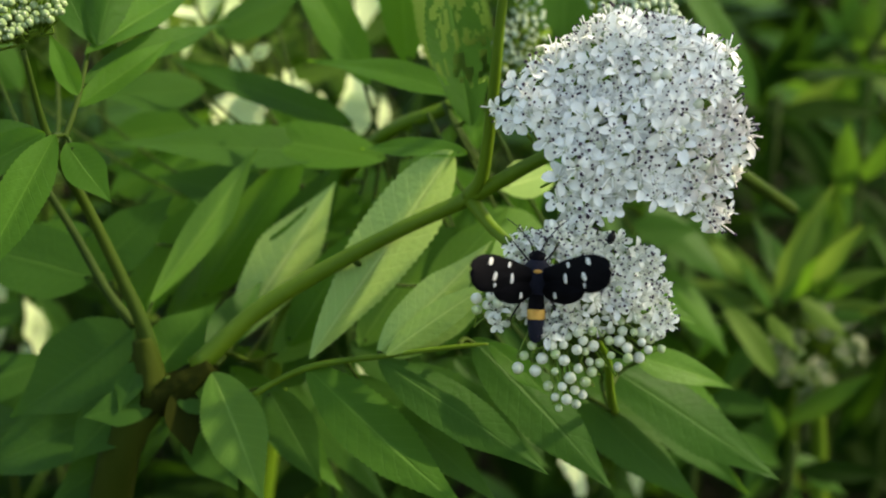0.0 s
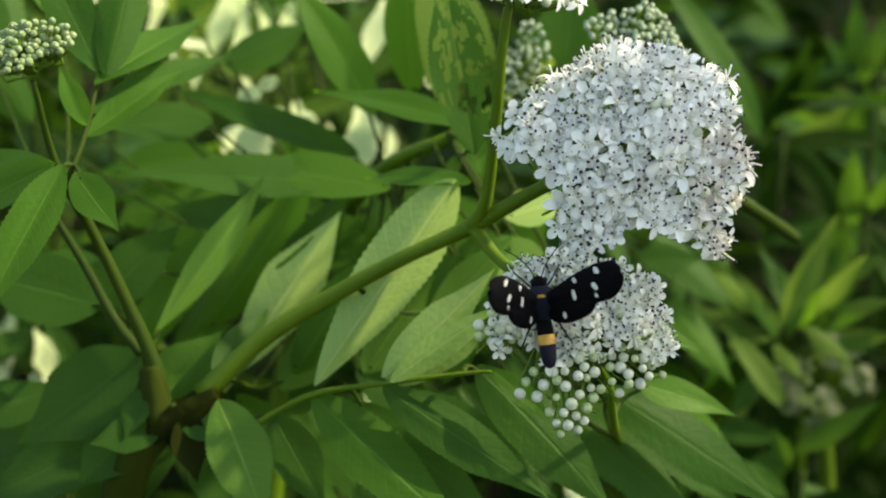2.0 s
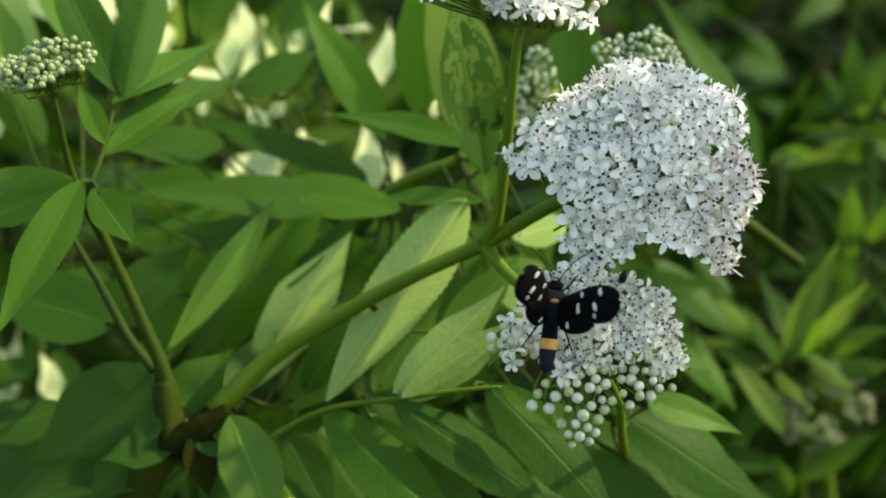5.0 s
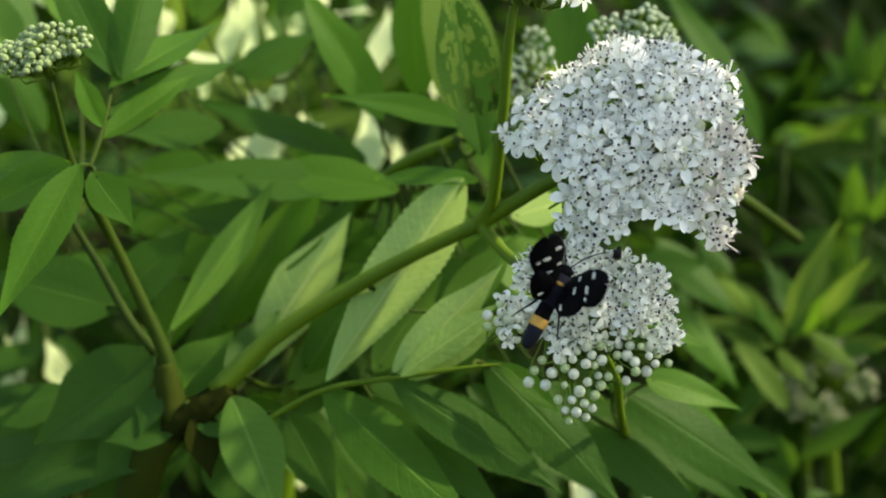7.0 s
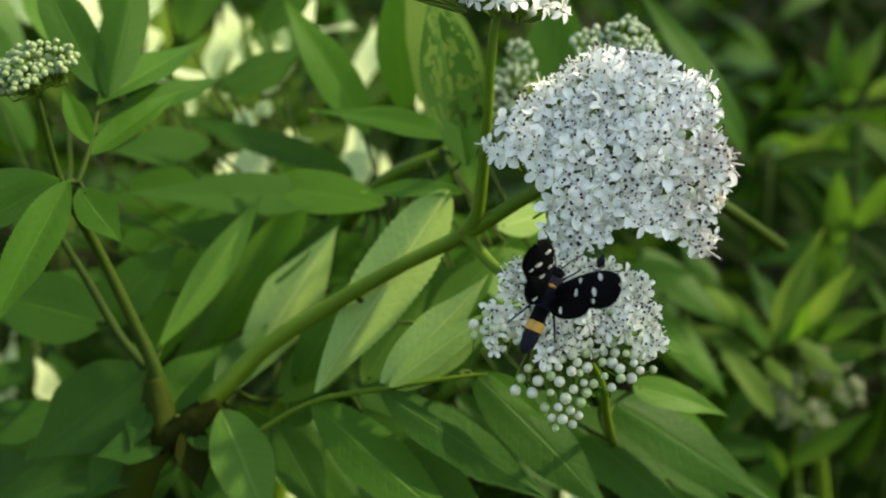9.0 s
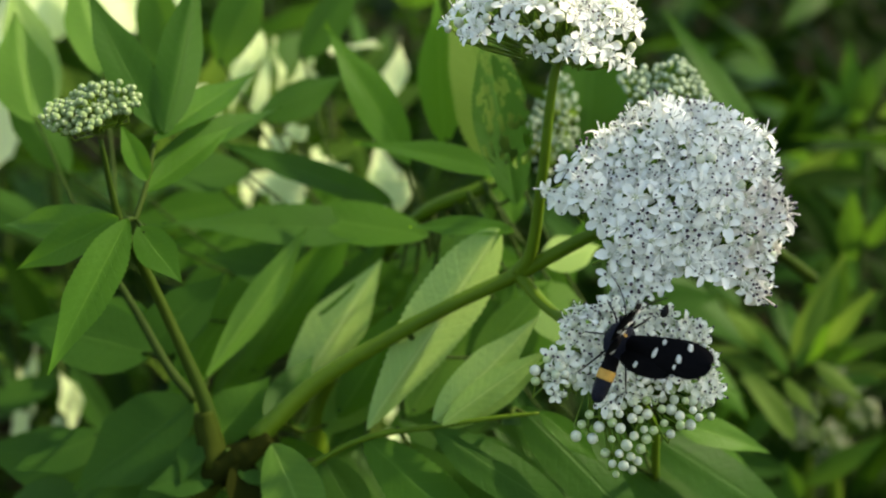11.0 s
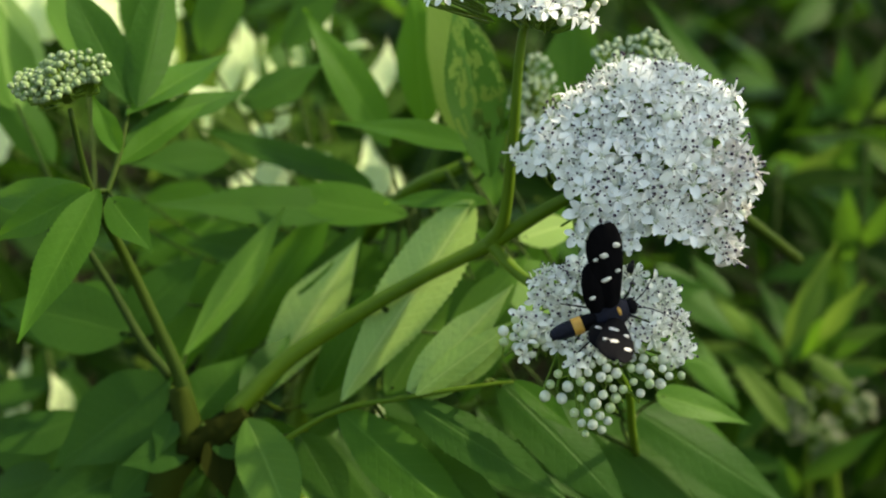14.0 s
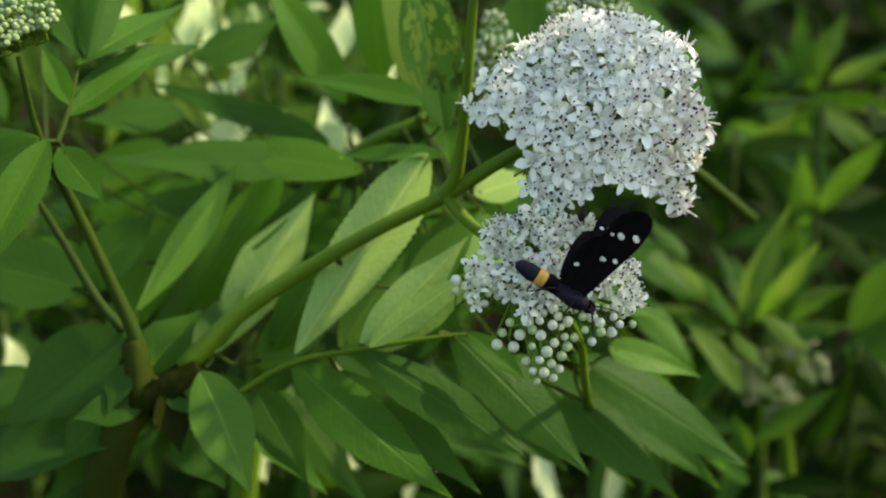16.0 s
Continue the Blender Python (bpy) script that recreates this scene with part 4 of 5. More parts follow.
# ---- undergrowth ----
SHAPES = {}


def shared_leaf(mat, k):
    key = (mat.name, k)
    if key not in SHAPES:
        SHAPES[key] = leaf_mesh("leaflet", 0.075, 0.021, mat, (10, 16, 22, 14)[k], (0.08, 0.16, 0.05, 0.22)[k], seg=14, teeth=0.05, seed=60 + k)
    return SHAPES[key]


def compound_points(rnd, ln, droop, size):
    """Places of the leaflets of one pinnate leaf that reaches out along y."""
    line = smooth_line([(0, 0, 0), (0, ln * 0.5, 0.02 * size), (0, ln, -droop * ln)], 8)
    rows = []
    for s in (5, 9, 13, 16):
        pt = line[min(s, len(line) - 1)]
        tan = (pt - line[s - 1]).normalized()
        for sd in ((-1, 1) if s < 16 else (0,)):
            d = (tan * 0.75 + Vector((sd * 0.8, 0, rnd.uniform(-0.4, 0.15)))).normalized()
            nn = Vector((rnd.uniform(-0.35, 0.35), rnd.uniform(-0.3, 0.3), 1))
            rows.append(frame_at(pt, d, nn) @ Matrix.Scale(size * rnd.uniform(0.75, 1.15), 4))
    return line, rows


WHOLE = {}


def whole_leaf(mat, k):
    """A pinnate leaf in one mesh, for shoots far off."""
    if (mat.name, k) not in WHOLE:
        rnd = random.Random(200 + k)
        line, rows = compound_points(rnd, 0.13, 0.2 + 0.1 * k, 1.0)
        bm = bmesh.new()
        for m in rows:
            me = leaf_mesh("blade", 0.075, 0.021, mat, (10, 16, 22, 14)[k], 0.12, seg=10, teeth=0.05, seed=80 + k)
            me.transform(m)
            bm.from_mesh(me)
            bpy.data.meshes.remove(me)
        for a, b in zip(line, line[1:]):
            add_rod(bm, a, b, 0.0009, 0, 4)
        WHOLE[(mat.name, k)] = to_mesh("leaf", bm, mat)
    return WHOLE[(mat.name, k)]


def elder_shoot(foot, top, pairs, mats, seed, label, size=1.0, near=True):
    """A leafy shoot: a stem with opposite pinnate leaves and a tuft at its end."""
    rnd = random.Random(seed)
    a, b = Vector(foot), Vector(top)
    root = thing("elder_shoot", a, label, "plant", "undergrowth shoots")
    mid = a.lerp(b, 0.5) + Vector((rnd.uniform(-1, 1), rnd.uniform(-1, 1), 0)) * 0.03
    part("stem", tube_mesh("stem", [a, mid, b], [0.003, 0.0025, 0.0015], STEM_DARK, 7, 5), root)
    turn = rnd.uniform(0, math.pi)
    for p in range(pairs):
        t = 1 - (p / max(pairs, 1)) * 0.62
        at = a.lerp(mid, t * 2) if t < 0.5 else mid.lerp(b, t * 2 - 1)
        turn += math.pi / 2 + rnd.uniform(-0.3, 0.3)
        for h in range(2):
            az = turn + h * math.pi + rnd.uniform(-0.25, 0.25)
            rise = rnd.uniform(0.15, 0.7) + (0.5 if p == 0 else 0)
            way = Vector((math.cos(az), math.sin(az), rise)).normalized()
            k = size * rnd.uniform(0.75, 1.15) * (0.7 if p == 0 else 1)
            m = frame_at(at, way, (0, 0, 1)) @ Matrix.Scale(k, 4)
            mat = rnd.choice(mats)
            if not near:
                part("leaf", whole_leaf(mat, rnd.randrange(4)), root, m=m)
                continue
            line, rows = compound_points(rnd, 0.13, rnd.uniform(0.1, 0.5), 1.0)
            stalk = part("leaf_stalk", tube_mesh("leaf_stalk", [line[0], line[8], line[16]], [0.0013, 0.001, 0.0006], STEM_PALE, 5, 3, 0.0), root, m=m)
            for q in rows:
                part("leaflet", shared_leaf(mat, rnd.randrange(4)), stalk, m=q)
    settle_parts(root)
    return root


GREENS, LIMES, DARKS = [LEAF_FAR_SHADED, LEAF_FAR_SHADED, LEAF_SHADED], [LEAF_LIME, LEAF_FAR_SHADED], [LEAF_FAR_SHADED]


def stand(x, y, z, pairs, mats, seed, label, size=1.0, near=True):
    rnd = random.Random(seed * 7)
    elder_shoot((x + rnd.uniform(-0.06, 0.06), y + rnd.uniform(-0.05, 0.05), 0.0), (x, y, z), pairs, mats, seed, label, size, near)


# bright young shoots on the sunny side, then the mass behind, shade in its colour
def tuft(centre, foot_y, blades, reach, width, mats, seed, label, start=0.0, spread=360.0):
    """A shoot seen on its tip: a rosette of slender leaflets round the growing point, on a tall stem."""
    rnd = random.Random(seed)
    c = Vector(centre)
    root = thing("elder_shoot", (c.x, c.y + foot_y, 0.0), label, "plant", "undergrowth shoots")
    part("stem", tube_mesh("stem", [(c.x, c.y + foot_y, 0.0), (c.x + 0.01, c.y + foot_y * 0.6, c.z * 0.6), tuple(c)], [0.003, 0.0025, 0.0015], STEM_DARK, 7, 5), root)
    for k in range(blades):
        a = radians(start + spread * (k + rnd.uniform(-0.3, 0.3)) / blades)
        way = Vector((math.cos(a), rnd.uniform(-0.45, 0.35), math.sin(a)))
        ln = reach * rnd.uniform(0.6, 1.1)
        b = c + way * ln * 0.08 + Vector((0, rnd.uniform(0, 0.03), -0.02 * rnd.random()))
        leaf(root, b, b + way.normalized() * ln, width * rnd.uniform(0.8, 1.15), rnd.choice(mats),
             (rnd.uniform(-0.3, 0.3), -0.75, rnd.uniform(0.4, 0.9)), rnd.choice((-18, 14, 20)), rnd.uniform(0.04, 0.2), seg=22)
    settle_parts(root)
    return root


young = thing("elder_shoot", (0.1478, 0.1462, 0.6976), "bright lime green young elder shoot in the sun", "plant", "undergrowth shoots")
part("stem", tube_mesh("stem", [(0.1860, 0.1360, 0.2912), (0.1633, 0.1867, 0.6554), (0.1460, 0.2150, 0.8928)], [0.004, 0.0035, 0.002], STEM, 7), young)
leaf(young, (0.1486, 0.2210, 0.8951), (0.1600, 0.2393, 0.9371), 0.00958, LEAF_LIME, (0.13, -0.65, 0.56), -26, 0.04, seg=26)
leaf(young, (0.1516, 0.2222, 0.8921), (0.1740, 0.2288, 0.9227), 0.00846, LEAF, (0.04, -0.65, 0.67), -26, 0.11, seg=26)
leaf(young, (0.1522, 0.2170, 0.8944), (0.1771, 0.2053, 0.9132), 0.00837, LEAF, (0.47, -0.65, 0.79), 16, 0.06, seg=26)
leaf(young, (0.1526, 0.2103, 0.8944), (0.1763, 0.1901, 0.9041), 0.00827, LEAF_LIME, (0.07, -0.65, 0.76), -26, 0.05, seg=26)
leaf(young, (0.1441, 0.2178, 0.8966), (0.1312, 0.2392, 0.9246), 0.00913, LEAF_SHADED, (0.44, -0.65, 0.78), -20, 0.11, seg=26)
leaf(young, (0.1398, 0.2175, 0.8916), (0.1050, 0.2090, 0.9297), 0.01183, LEAF_LIME, (0.46, -0.65, 0.62), 16, 0.12, seg=26)
leaf(young, (0.1341, 0.2062, 0.8893), (0.1252, 0.2051, 0.8656), 0.00860, LEAF_LIME, (0.44, -0.65, 0.52), 16, 0.12, seg=26)
leaf(young, (0.1375, 0.2049, 0.8937), (0.1059, 0.1832, 0.9037), 0.00930, LEAF_LIME, (0.21, -0.65, 0.77), -20, 0.14, seg=26)
leaf(young, (0.1404, 0.2017, 0.9013), (0.1519, 0.1911, 0.9296), 0.00809, LEAF, (0.10, -0.65, 0.76), 16, 0.04, seg=26)
leaf(young, (0.1143, 0.2080, 0.9084), (0.0951, 0.1995, 0.9403), 0.01148, LEAF_SHADED, (0.46, -0.65, 0.65), -26, 0.09, seg=26)
leaf(young, (0.1565, 0.2156, 0.9150), (0.1759, 0.2142, 0.9296), 0.00823, LEAF_LIME, (0.20, -0.65, 0.69), -20, 0.11, seg=26)
leaf(young, (0.1399, 0.2043, 0.8902), (0.1439, 0.1801, 0.8726), 0.00894, LEAF, (0.36, -0.65, 0.51), 16, 0.10, seg=26)
leaf(young, (0.1286, 0.2074, 0.8987), (0.1019, 0.2183, 0.9039), 0.01043, LEAF_LIME, (0.37, -0.65, 0.67), -20, 0.05, seg=26)
leaf(young, (0.1478, 0.2161, 0.8897), (0.1662, 0.1979, 0.8808), 0.00877, LEAF_LIME, (0.31, -0.65, 0.51), 16, 0.12, seg=26)
leaf(young, (0.1212, 0.2196, 0.8830), (0.1063, 0.2136, 0.8624), 0.00963, LEAF, (0.39, -0.65, 0.53), 16, 0.05, seg=26)
leaf(young, (0.1265, 0.2085, 0.8729), (0.1115, 0.1962, 0.8536), 0.00836, LEAF_LIME, (0.20, -0.65, 0.80), -26, 0.11, seg=26)
leaf(young, (0.1238, 0.1650, 0.9188), (0.1385, 0.1650, 0.9625), 0.00946, LEAF_LIME, (0.25, -0.65, 0.70), -24, 0.07, seg=30)
leaf(young, (0.1389, 0.1750, 0.9202), (0.1509, 0.1650, 0.9479), 0.00721, LEAF_LIME, (0.25, -0.65, 0.70), -18, 0.07, seg=30)
leaf(young, (0.1468, 0.1750, 0.9224), (0.1642, 0.1650, 0.9295), 0.00622, LEAF_LIME, (0.25, -0.65, 0.70), -18, 0.07, seg=30)
leaf(young, (0.1317, 0.1650, 0.9198), (0.1479, 0.1550, 0.9077), 0.00784, LEAF_LIME, (0.25, -0.65, 0.70), -18, 0.07, seg=30)
leaf(young, (0.1209, 0.1650, 0.9131), (0.1285, 0.1500, 0.9051), 0.00748, LEAF_LIME, (0.25, -0.65, 0.70), -18, 0.07, seg=30)
leaf(young, (0.1199, 0.1450, 0.8975), (0.1010, 0.1650, 0.9213), 0.01048, LEAF_LIME, (0.25, -0.65, 0.70), 14, 0.07, seg=30)
leaf(young, (0.1150, 0.1700, 0.9225), (0.0956, 0.1650, 0.9414), 0.00922, LEAF_LIME, (0.25, -0.65, 0.70), -18, 0.07, seg=30)
leaf(young, (0.1056, 0.1750, 0.9387), (0.0904, 0.1850, 0.9520), 0.00695, LEAF_SHADED, (0.25, -0.65, 0.70), -18, 0.07, seg=30)
leaf(young, (0.1263, 0.1770, 0.9102), (0.1077, 0.1650, 0.9335), 0.00624, LEAF_SHADED, (0.25, -0.65, 0.70), -18, 0.07, seg=30)
leaf(young, (0.1305, 0.1800, 0.9089), (0.1385, 0.1850, 0.9347), 0.00604, LEAF_SHADED, (0.25, -0.65, 0.70), -18, 0.07, seg=30)
leaf(young, (0.1182, 0.1650, 0.9040), (0.1043, 0.1550, 0.8859), 0.00725, LEAF_SHADED, (0.25, -0.65, 0.70), -18, 0.07, seg=30)
leaf(young, (0.1341, 0.1800, 0.9182), (0.1230, 0.1850, 0.9395), 0.00601, LEAF_SHADED, (0.25, -0.65, 0.70), -18, 0.07, seg=30)
leaf(young, (0.1442, 0.1750, 0.9085), (0.1598, 0.1650, 0.9115), 0.00628, LEAF_SHADED, (0.25, -0.65, 0.70), -18, 0.07, seg=30)
stalks(young)
settle_parts(young)
tuft((0.1562, 0.3045, 0.9588), 0.03, 13, 0.04940, 0.01144, [LEAF_FAR_SHADED], 33, "mid green elder shoot with spreading narrow leaflets")
tuft((0.2066, 0.3328, 0.9750), 0.03, 13, 0.04585, 0.01025, [LEAF_LIME, LEAF_SHADED], 34, "light green elder shoot with slender leaflets")
tuft((0.1915, 0.2850, 0.9256), 0.03, 11, 0.04621, 0.01284, [LEAF_FAR_SHADED, LEAF_SHADED], 35, "mid green elder shoot with spreading narrow leaflets")
tuft((0.1830, 0.1986, 0.8929), 0.03, 11, 0.04709, 0.01570, [LEAF_FAR_SHADED, LEAF_SHADED], 36, "dark green elder shoot with broad leaflets")
tuft((0.0969, 0.1583, 0.8844), 0.03, 11, 0.03952, 0.01123, [LEAF_FAR_SHADED, LEAF_SHADED], 37, "dark green elder shoot with broad leaflets")
tuft((0.1323, 0.1519, 0.8668), 0.03, 10, 0.03536, 0.00915, [LEAF_FAR_SHADED, LEAF_SHADED], 38, "dark green elder shoot with broad leaflets")
tuft((0.1102, 0.2718, 0.9508), 0.03, 10, 0.04940, 0.01136, [LEAF_FAR_SHADED], 39, "mid green elder shoot with spreading narrow leaflets")
tuft((-0.1195, 0.2921, 1.0065), 0.03, 12, 0.04940, 0.01235, [LEAF_LIME, LEAF_FAR_SHADED], 21, "light green elder shoot with slender leaflets")
tuft((-0.0553, 0.2870, 0.9925), 0.03, 12, 0.04940, 0.01136, [LEAF_LIME, LEAF_FAR_SHADED], 22, "light green elder shoot with slender leaflets")
tuft((-0.0781, 0.2537, 0.9828), 0.03, 10, 0.04212, 0.01030, [LEAF_FAR_SHADED, LEAF_LIME], 23, "light green elder shoot with slender leaflets")
tuft((-0.1506, 0.1725, 0.9235), 0.03, 11, 0.04160, 0.01248, [LEAF_FAR_SHADED, LEAF_SHADED], 24, "dark green elder shoot with broad leaflets")
tuft((-0.0371, 0.1403, 0.8760), 0.03, 11, 0.04030, 0.01128, [LEAF_FAR_SHADED, LEAF_SHADED], 25, "dark green elder shoot with broad leaflets")
tuft((-0.1738, 0.2563, 1.0310), 0.03, 12, 0.05005, 0.01365, [LEAF_LIME, LEAF_FAR_SHADED], 26, "light green elder shoot with slender leaflets")
def faded_kinds(x, y, rnd):
    return rnd.choice(BUDS_DULL + BUDS_DULL + FADED)


faded = thing("elder_plant", (0.1493, 0.1787, 0.8381), "faded elder flower head gone pale among dark leaves", "plant", "elder plants")
part("stem", tube_mesh("stem", [(0.1605, 0.1489, 0.6948), (0.1549, 0.1847, 0.8343), (0.1476, 0.1875, 0.8786)], [0.004, 0.0035, 0.002], STEM, 7), faded)
flower_head("flower_head", faded, (0.1472, 0.1885, 0.8855), (0.0, -0.8, 0.6), ACROSS, [(-100 * UNIT, 20 * UNIT, 60 * UNIT, 50 * UNIT), (50 * UNIT, 90 * UNIT, 75 * UNIT, 50 * UNIT), (0, -120 * UNIT, 70 * UNIT, 80 * UNIT), (-120 * UNIT, -70 * UNIT, 55 * UNIT, 45 * UNIT), (110 * UNIT, 0, 60 * UNIT, 45 * UNIT)],
            0.0026, faded_kinds, 23, "pale faded flower head with thin branches", 0.006, limit=150, stalk_from=(0.1480, 0.1880, 0.8759), size=1.15, ray_mat=STEM)
leaf(back_plant, (0.1084, 0.1667, 0.9895), (0.0690, 0.1738, 1.0499), 0.01265, LEAF_SHADED, (0.1, -0.6, 0.8), 14, 0.16, seg=30)
seed = 40
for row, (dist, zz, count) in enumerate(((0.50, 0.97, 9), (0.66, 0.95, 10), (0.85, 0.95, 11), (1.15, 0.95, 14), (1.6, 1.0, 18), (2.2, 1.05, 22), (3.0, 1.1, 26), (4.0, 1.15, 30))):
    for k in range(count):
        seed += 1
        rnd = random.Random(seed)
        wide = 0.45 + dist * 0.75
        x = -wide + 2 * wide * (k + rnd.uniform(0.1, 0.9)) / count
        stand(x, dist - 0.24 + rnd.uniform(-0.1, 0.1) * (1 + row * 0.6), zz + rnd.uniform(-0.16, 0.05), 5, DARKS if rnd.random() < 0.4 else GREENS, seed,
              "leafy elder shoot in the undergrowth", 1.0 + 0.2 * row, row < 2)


# a shoot added out of view, on the sunny side, to shade the flower heads
side = thing("elder_shoot", (0.19, 0.03, 0.0), "unseen elder shoot added to shade the flower heads", "plant", "undergrowth shoots")
part("stem", tube_mesh("stem", [(0.19, 0.03, 0.0), (0.185, 0.02, 0.7), (0.172, 0.0, 1.15)], [0.004, 0.0035, 0.002], STEM, 7), side)
for k in range(11):
    rnd = random.Random(700 + k)
    yy = -0.042 + 0.0066 * k
    leaf(side, (0.172, 0.0, 1.10 + 0.004 * k), (0.168 + rnd.uniform(-0.01, 0.03), yy, 1.175 + rnd.uniform(-0.025, 0.035)), 0.017, LEAF, (0.7, -0.2, 0.6), 14, 0.06, seg=24)
settle_parts(side)
# unseen growth beside the flowers, added towards the sun for dappled shade
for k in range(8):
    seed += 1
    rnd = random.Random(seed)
    stand(0.42 + 0.55 * rnd.random(), -0.45 + 0.5 * k / 7, 0.98 + 0.2 * rnd.random(), 5, GREENS, seed, "unseen tall elder shoot added to cast shade", 1.0, False)
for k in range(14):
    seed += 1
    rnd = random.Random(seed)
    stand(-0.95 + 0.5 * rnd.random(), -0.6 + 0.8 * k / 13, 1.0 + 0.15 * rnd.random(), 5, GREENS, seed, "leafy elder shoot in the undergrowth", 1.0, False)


# tall growth added out of view on the sunny side, to shade the thicket behind
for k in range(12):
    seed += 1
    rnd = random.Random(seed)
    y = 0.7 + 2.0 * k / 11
    stand(0.36 * (y + 0.25) + 0.4 + 0.45 * rnd.random(), y, 1.75 + 0.3 * rnd.random(), 8, GREENS, seed, "unseen tall elder shoot added to cast shade", 1.6, False)

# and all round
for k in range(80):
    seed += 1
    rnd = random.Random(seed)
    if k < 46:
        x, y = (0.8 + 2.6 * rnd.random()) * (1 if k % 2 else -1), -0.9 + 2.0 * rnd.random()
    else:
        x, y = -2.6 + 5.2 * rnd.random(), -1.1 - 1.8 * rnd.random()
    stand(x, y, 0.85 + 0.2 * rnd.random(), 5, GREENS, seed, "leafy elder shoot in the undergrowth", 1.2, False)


# shoots with leaves coloured near-white, as the sunlit spots behind the gaps
def sunlit_shoot(top):
    x, y, z = top
    ob = thing("elder_shoot", (x, y + 0.05, 0.0), "elder shoot with leaves coloured near-white as sunlit spots", "plant", "bleached shoots")
    part("stem", tube_mesh("stem", [(x, y + 0.05, 0.0), (x, y + 0.045, z * 0.6), (x, y + 0.02, z)], [0.003, 0.0025, 0.0012], STEM_DARK, 6), ob)
    return ob


# one leaf whose pale colour imitates a patch of sunlight
def sunlit(shoot, base, tip, width, face=(0.65, -0.5, 0.57)):
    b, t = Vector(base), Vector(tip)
    me = leaf_mesh("leaflet", (t - b).length * 1.08, width * 1.25, SUN_FLECK, 8, 0.1, wave=0.05, seed=int(abs(b.x) * 9999) % 97, seg=16, teeth=0.1)
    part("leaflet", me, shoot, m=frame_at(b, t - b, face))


pale_a = sunlit_shoot((-0.1435, 0.2496, 1.0126))
sunlit(pale_a, (-0.1129, 0.2385, 1.0126), (-0.1085, 0.2290, 1.0275), 0.01402)
sunlit(pale_a, (-0.0998, 0.2168, 1.0144), (-0.0846, 0.2015, 1.0133), 0.01213)
sunlit(pale_a, (-0.1845, 0.2266, 0.9799), (-0.1854, 0.2338, 1.0407), 0.03183)
sunlit(pale_a, (-0.1899, 0.2459, 1.0331), (-0.1588, 0.2342, 1.0417), 0.02894)
sunlit(pale_a, (-0.1330, 0.2202, 1.0238), (-0.1411, 0.2186, 1.0602), 0.02448)
sunlit(pale_a, (-0.1215, 0.2426, 1.0239), (-0.1173, 0.2449, 1.0712), 0.02604)
sunlit(pale_a, (-0.1520, 0.2228, 1.0310), (-0.1517, 0.2217, 1.0688), 0.02214)
sunlit(pale_a, (-0.1069, 0.2155, 1.0108), (-0.0964, 0.2006, 1.0110), 0.00766)
pale_b = sunlit_shoot((-0.0710, 0.2419, 0.9914))
sunlit(pale_b, (-0.0873, 0.2246, 1.0053), (-0.0798, 0.2194, 1.0319), 0.00893)
sunlit(pale_b, (-0.0783, 0.2126, 1.0030), (-0.0704, 0.2055, 1.0244), 0.00830)
sunlit(pale_b, (-0.0673, 0.2446, 0.9987), (-0.0603, 0.2370, 1.0188), 0.01706)
sunlit(pale_b, (-0.0928, 0.2101, 0.9960), (-0.0894, 0.2002, 1.0098), 0.01064)
sunlit(pale_b, (-0.0747, 0.2173, 0.9852), (-0.0731, 0.2078, 1.0000), 0.01067)
sunlit(pale_b, (-0.0838, 0.2147, 0.9781), (-0.0613, 0.1999, 0.9783), 0.01720)
sunlit(pale_b, (-0.0839, 0.2312, 0.9619), (-0.0849, 0.2213, 0.9756), 0.01024)
sunlit(pale_b, (-0.0632, 0.2064, 0.9858), (-0.0541, 0.1936, 0.9918), 0.00681)
sunlit(pale_b, (-0.0540, 0.2152, 0.9795), (-0.0543, 0.2048, 0.9916), 0.01067)
sunlit(pale_b, (-0.0490, 0.2138, 0.9756), (-0.0490, 0.2032, 0.9875), 0.00871)
sunlit(pale_b, (-0.0475, 0.2531, 1.0222), (-0.0309, 0.2400, 1.0271), 0.01342)
sunlit(pale_b, (-0.0479, 0.2318, 1.0249), (-0.0484, 0.2226, 1.0407), 0.01437)
sunlit(pale_b, (-0.0819, 0.2394, 1.0151), (-0.0780, 0.2317, 1.0350), 0.01180)
sunlit(pale_b, (-0.0714, 0.2470, 1.0053), (-0.0696, 0.2377, 1.0207), 0.00728)
sunlit(pale_b, (-0.0570, 0.2288, 1.0167), (-0.0564, 0.2183, 1.0289), 0.00806)
sunlit(pale_b, (-0.0727, 0.2303, 1.0208), (-0.0686, 0.2197, 1.0327), 0.00697)
sunlit(pale_b, (-0.0875, 0.2128, 1.0034), (-0.0821, 0.2032, 1.0182), 0.00575)
sunlit(pale_b, (-0.0411, 0.2034, 0.9776), (-0.0404, 0.1919, 0.9869), 0.00702)
sunlit(pale_b, (-0.0520, 0.2084, 0.9607), (-0.0444, 0.1948, 0.9642), 0.00610)
pale_c = sunlit_shoot((-0.0175, 0.2324, 0.9653))
sunlit(pale_c, (-0.0327, 0.2095, 0.9637), (-0.0285, 0.2050, 0.9922), 0.01764)
sunlit(pale_c, (-0.0296, 0.2237, 1.0026), (-0.0205, 0.2183, 1.0287), 0.01154)
sunlit(pale_c, (-0.0232, 0.2200, 0.9617), (-0.0184, 0.2115, 0.9794), 0.01091)
sunlit(pale_c, (-0.0046, 0.2215, 0.9967), (-0.0051, 0.2117, 1.0107), 0.01241)
sunlit(pale_c, (0.0061, 0.2159, 0.9200), (0.0053, 0.2043, 0.9291), 0.00523)
